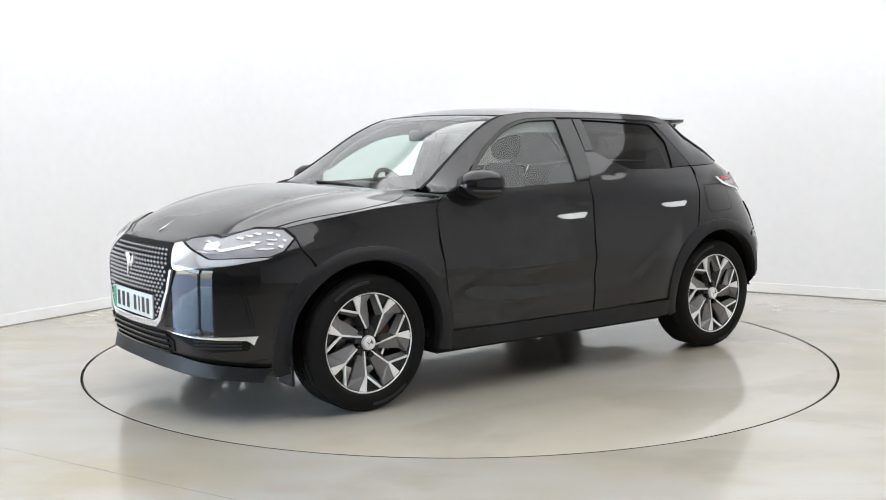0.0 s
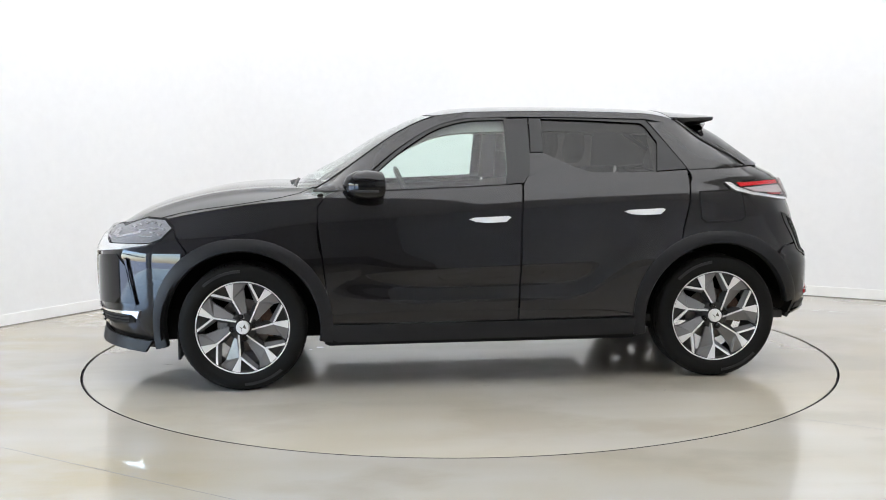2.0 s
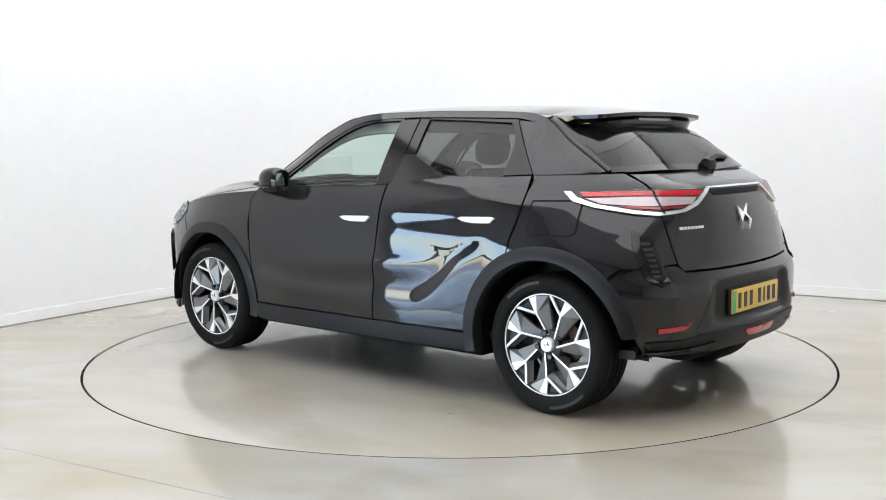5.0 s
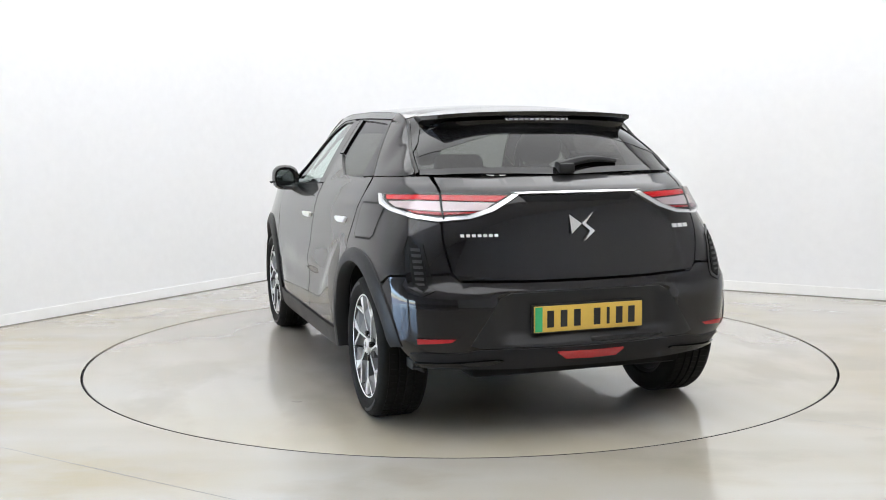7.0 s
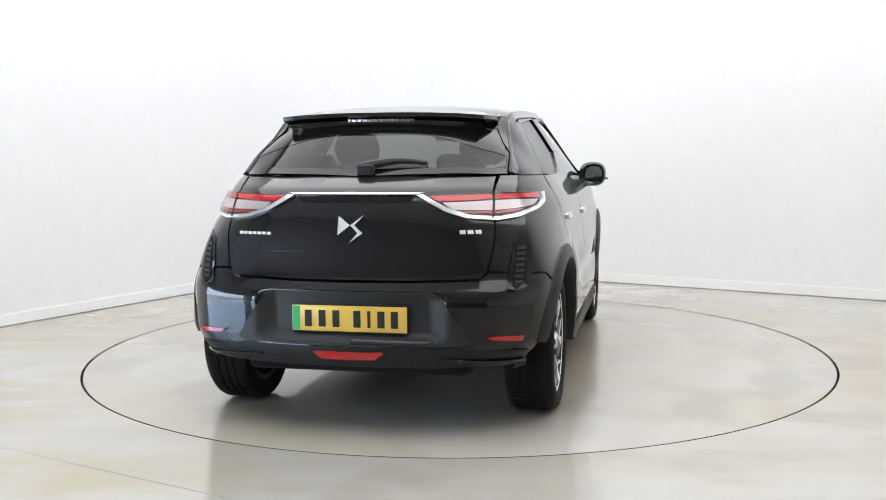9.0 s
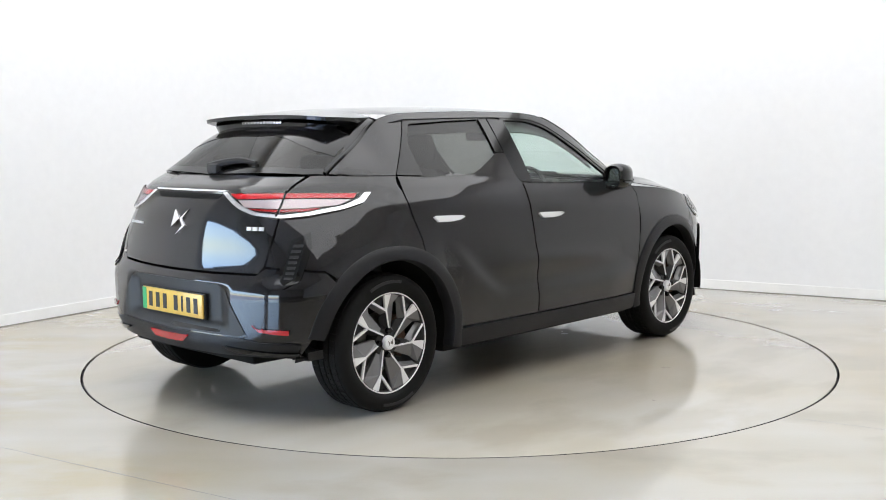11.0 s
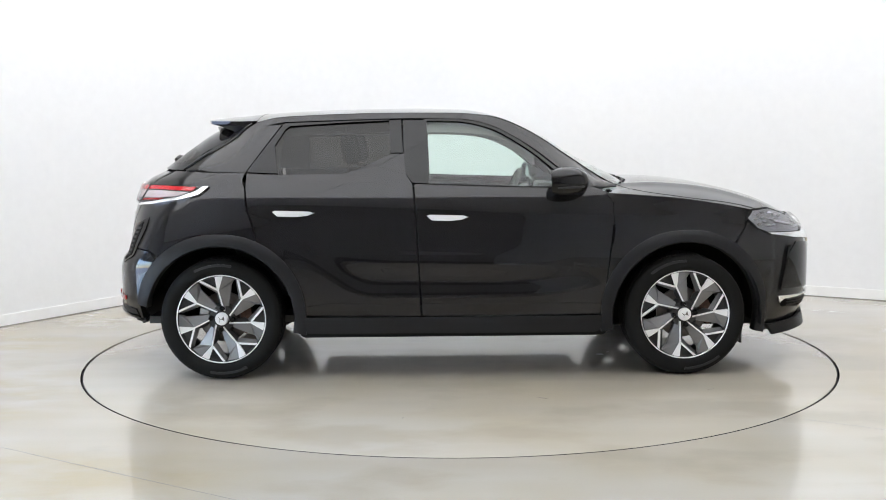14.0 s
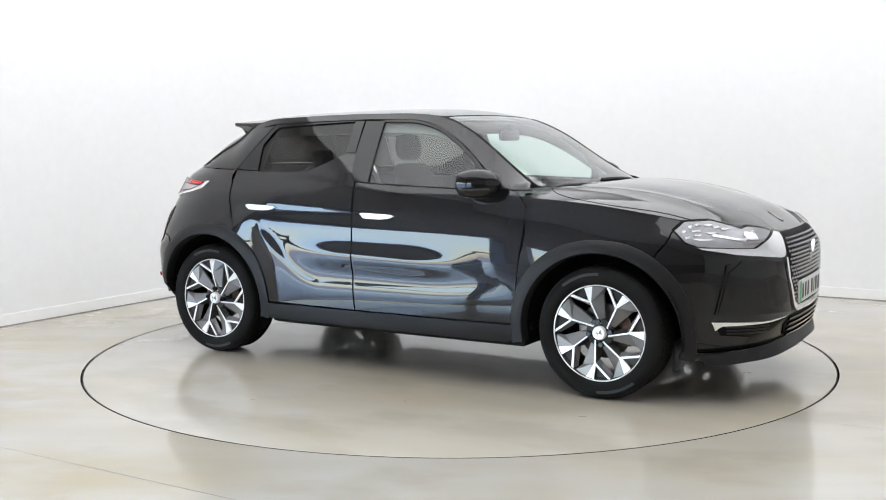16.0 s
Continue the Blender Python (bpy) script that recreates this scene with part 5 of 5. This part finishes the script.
        line = [polar(0.246, d + 28, -0.005), polar(0.246, d + 31.4, -0.005), polar(0.17, d + 51.2, -0.009), polar(0.158, d + 51.4, -0.009), polar(0.166, d + 47.5, -0.009)]
        keep("spoke_edge", sheet(line, 0.012), ALLOY, 0)
        drop = [polar(0.2445, d + 25, -0.03), polar(0.245, d + 28.2, -0.008), polar(0.165, d + 47.6, -0.012), polar(0.155, d + 51, -0.013), polar(0.13, d + 52.5, -0.036), polar(0.2, d + 35, -0.042)]
        keep("spoke_flank", sheet(drop, 0.012), ALLOY_GREY, 0)
        web = [polar(0.245, d + 31.6, -0.024), polar(0.245, d + 51.2, -0.024), polar(0.172, d + 51.2, -0.03)]
        keep("spoke_web", sheet(web, 0.012), SHADED_ALLOY, 0)
        side = [polar(0.168, d + 0.1, -0.012), polar(0.046, d + 18.6, -0.02), polar(0.05, d + 2, -0.045), polar(0.12, d - 6, -0.05)]
        keep("spoke_side", sheet(side, 0.01), SHADED_ALLOY, 0)
    for k in range(4):
        a = radians(90 * k + 90 + 11)
        bm = bmesh.new()
        lathe(bm, [(0.001, -0.004), (0.012, -0.004), (0.0145, -0.008), (0.0145, -0.03)], 12)
        bmesh.ops.translate(bm, verts=bm.verts[:], vec=(0.058 * math.cos(a), 0, 0.058 * math.sin(a)))
        keep("wheel_bolt", bm, GLOSS)
    for a0, a1 in ((70, 110), (250, 290)):
        bm = bmesh.new()
        turns = np.linspace(radians(a0), radians(a1), 13)
        prism(bm, [(0.292 * math.cos(k), 0.292 * math.sin(k)) for k in turns] + [(0.306 * math.cos(k), 0.306 * math.sin(k)) for k in reversed(turns)], 0.010, 0.0152, lambda p, q, h: (p, h, q))
        keep("sidewall_mark", bm, DARK, 0, "plain raised bar on the tyre wall")
    return meshes


def wheels():
    parts = wheel_parts()
    for x in (FRONT, REAR):
        for side in (1, -1):
            y = 0.842 if x > 0 else 0.846
            m = pose(x, y * side, HUB + 0.002, 0, 0, 0 if side > 0 else 180) @ pose(0, 0, 0, 0, {(1, 1): 21.1, (-1, 1): 26.1, (1, -1): 19.6, (-1, -1): 7.3}[(1 if x > 0 else -1, side)], 0)
            rim = None
            for name, me, label in parts:
                ob = new(name, me)
                ob.parent = car if rim is None else rim
                if rim is None:
                    ob.matrix_basis = m
                    rim = ob
                if label:
                    tagged(ob, label, kind="stuff" if name == "tread" else "")


def underside():
    bm = bmesh.new()
    box(bm, (-0.86, -0.80, 0.215), (0.86, 0.80, 0.3), 0.03)
    box(bm, (0.8, -0.52, 0.22), (1.95, 0.52, 0.4), 0.03)
    box(bm, (-1.85, -0.52, 0.27), (-0.8, 0.52, 0.45), 0.03)
    pan = part("underbody", bm, UNDER, car, "dark underbody tray")
    for lo, hi in (((1.70, -0.5, 0.4), (1.95, 0.5, 0.8)), ((0.84, -0.8, 0.5), (0.88, 0.8, 1.03)), ((-1.72, -0.5, 0.45), (-1.66, 0.5, 0.98))):
        part("bulkhead", box(bmesh.new(), lo, hi, 0.015), UNDER, pan)
    for side in (1, -1):
        bm = bmesh.new()
        box(bm, (1.62, 0.64 * side - 0.07, 0.15), (1.635, 0.64 * side + 0.07, 0.3), 0.003)
        part("mud_flap", bm, DARK, pan)


def cabin():
    bm = bmesh.new()
    box(bm, (-1.7, -0.74, 0.3), (0.86, 0.74, 0.34))
    floor = part("cabin_floor", bm, CABIN, car)
    bm = bmesh.new()
    rings = []
    for y in np.linspace(-0.72, 0.72, 13):
        k = abs(y) / 0.72
        rings.append([(0.86, y, 0.6), (0.88, y, 1.0 - 0.01 * k), (0.7, y, 1.03 - 0.012 * k), (0.52, y, 1.015 - 0.01 * k), (0.44, y, 0.96), (0.46, y, 0.75), (0.6, y, 0.6)])
    loft(bm, rings)
    dash = part("dashboard", bm, CABIN, car, "black dashboard", 40)
    bm = bmesh.new()
    box(bm, (0.50, -0.14, 0.97), (0.515, 0.14, 1.08), 0.006)
    part("dash_screen", bm, SCREEN, dash)
    bm = bmesh.new()
    box(bm, (0.50, -0.47, 1.0), (0.58, -0.23, 1.06), 0.015)
    part("instrument_hood", bm, CABIN, dash)
    bm = bmesh.new()
    m = pose(0.33, -0.35, 0.965, 0, -66, 0)
    ring = [(m @ Vector((0.178 * math.cos(a), 0.178 * math.sin(a), 0))) for a in np.linspace(0, 2 * math.pi, 33)]
    tube(bm, ring, 0.014, 8)
    for a in (0.2, math.pi - 0.2, -math.pi / 2):
        tube(bm, [m @ Vector((0.03 * math.cos(a), 0.03 * math.sin(a), 0)), m @ Vector((0.175 * math.cos(a), 0.175 * math.sin(a), 0))], 0.016, 6)
    box(bm, (-0.06, -0.06, -0.02), (0.06, 0.06, 0.02), 0.015, m)
    part("steering_wheel", bm, CABIN, dash, "black steering wheel on the right-hand side")
    seats = [(-0.18, 0.36, 1), (-0.18, -0.36, 1)]
    for x, y, _ in seats:
        bm = bmesh.new()
        box(bm, (x - 0.25, y - 0.25, 0.42), (x + 0.30, y + 0.25, 0.60), 0.06, segments=3)
        seat = part("front_seat", bm, SEAT, car, "black upholstered front seat", 60)
        bm = bmesh.new()
        rings = []
        for t, w, d in ((0.0, 0.24, 0.09), (0.25, 0.25, 0.085), (0.6, 0.25, 0.07), (0.9, 0.2, 0.055), (1.0, 0.15, 0.035)):
            cx, cz = x - 0.22 - 0.17 * t, 0.55 + 0.60 * t
            rings.append([(cx + d * math.copysign(abs(math.cos(a)) ** 0.6, math.cos(a)), y + w * math.copysign(abs(math.sin(a)) ** 0.6, math.sin(a)), cz) for a in np.linspace(0, 2 * math.pi, 24, endpoint=False)])
        loft(bm, rings)
        part("backrest", bm, SEAT, seat, "", 60)
        bm = bmesh.new()
        rings = []
        for t, w, d in ((0.0, 0.07, 0.03), (0.15, 0.12, 0.05), (0.5, 0.135, 0.055), (0.85, 0.11, 0.045), (1.0, 0.05, 0.02)):
            cx, cz = x - 0.40 - 0.02 * t, 1.17 + 0.19 * t
            rings.append([(cx + d * math.cos(a), y + w * math.copysign(abs(math.sin(a)) ** 0.7, math.sin(a)), cz) for a in np.linspace(0, 2 * math.pi, 20, endpoint=False)])
        loft(bm, rings)
        part("head_restraint", bm, SEAT, seat, "", 60)
    bm = bmesh.new()
    box(bm, (-1.15, -0.62, 0.42), (-0.72, 0.62, 0.58), 0.06, segments=3)
    bench = part("rear_seat", bm, SEAT, car, "black upholstered rear bench", 60)
    bm = bmesh.new()
    box(bm, (-0.07, -0.62, 0.0), (0.07, 0.62, 0.56), 0.05, pose(-1.13, 0, 0.55, 0, -16, 0), 3)
    part("backrest", bm, SEAT, bench, "", 60)
    for y in (0.38, -0.38):
        bm = bmesh.new()
        box(bm, (-0.045, y - 0.12, 0.0), (0.045, y + 0.12, 0.14), 0.035, pose(-1.29, 0, 1.10, 0, -10, 0), 3)
        part("head_restraint", bm, SEAT, bench, "", 60)
    bm = bmesh.new()
    tube(bm, [(0.36, 0.0, 1.40), (0.37, 0.0, 1.36)], 0.012, 6)
    box(bm, (0.345, -0.12, 1.30), (0.375, 0.12, 1.365), 0.014)
    part("inner_mirror", bm, CABIN, car, "black rear-view mirror behind the windscreen")
    lining = [(0.25, 0.0), (0.24, 0.5), (0.2, 0.545), (-0.4, 0.545), (-1.1, 0.55), (-1.18, 0.4), (-1.18, 0.0)]
    panel("headlining", lining + [(x, -y) for x, y in reversed(lining[1:-1])], top, LINER, car, step=0.08, lift=-0.03, depth=0, gap=0, label="pale grey headlining")
    for side in (1, -1):
        panel("door_lining", [(0.72, 0.4), (0.72, BELT(0.72) - 0.02), (-0.2, BELT(-0.2) - 0.01), (-0.5, 1.09), (-1.1, 1.09), (-1.0, 0.7), (-0.85, 0.4)], flank, CABIN, floor, side, step=0.08, lift=-0.06, depth=0, gap=0)
        edge = np.linspace(0.60, -0.95, 24)
        panel("rail_lining", [(x, RAIL_Z(x) - 0.012) for x in edge] + [(x, max(BELT(x) + 0.01, RAIL_Z(x) - 0.085)) for x in edge[::-1]], flank, DIM, floor, side, step=0.05, lift=-0.045, depth=0.012, gap=0)
        panel("pillar_lining", [(-0.2, 1.41), (-0.29, 1.41), (-0.29, 1.07), (-0.19, 1.07)], flank, CABIN, floor, side, step=0.06, lift=-0.03, depth=0.01, gap=0)
        panel("rear_pillar_lining", [(-0.94, 1.40), (-1.1, 1.385), (-1.3, 1.255), (-1.45, 1.155), (-1.2, 1.14), (-0.96, 1.135)], flank, DIM, floor, side, step=0.06, lift=-0.03, depth=0.01, gap=0)


body_front()
body_sides()
body_top()
body_rear()
wipers()
door_mirrors()
wheels()
underside()
cabin()


# ---- what moves: the turntable carries the car round ----
AXIS = Vector((0.039, -0.084, 0.0))


def motions():
    rows_car, rows_disc = [], []
    for i in range(33):
        t = i * 0.5
        a = 217.409 - 15.4328 * t - 0.00038851 * (t - 8) ** 2
        turn = pose(0, 0, 0, 0, 0, a)
        rows_disc.append((t, turn))
        rows_car.append((t, turn @ Matrix.Translation(-AXIS)))
    walk(turntable, rows_disc)
    walk(car, rows_car)


motions()
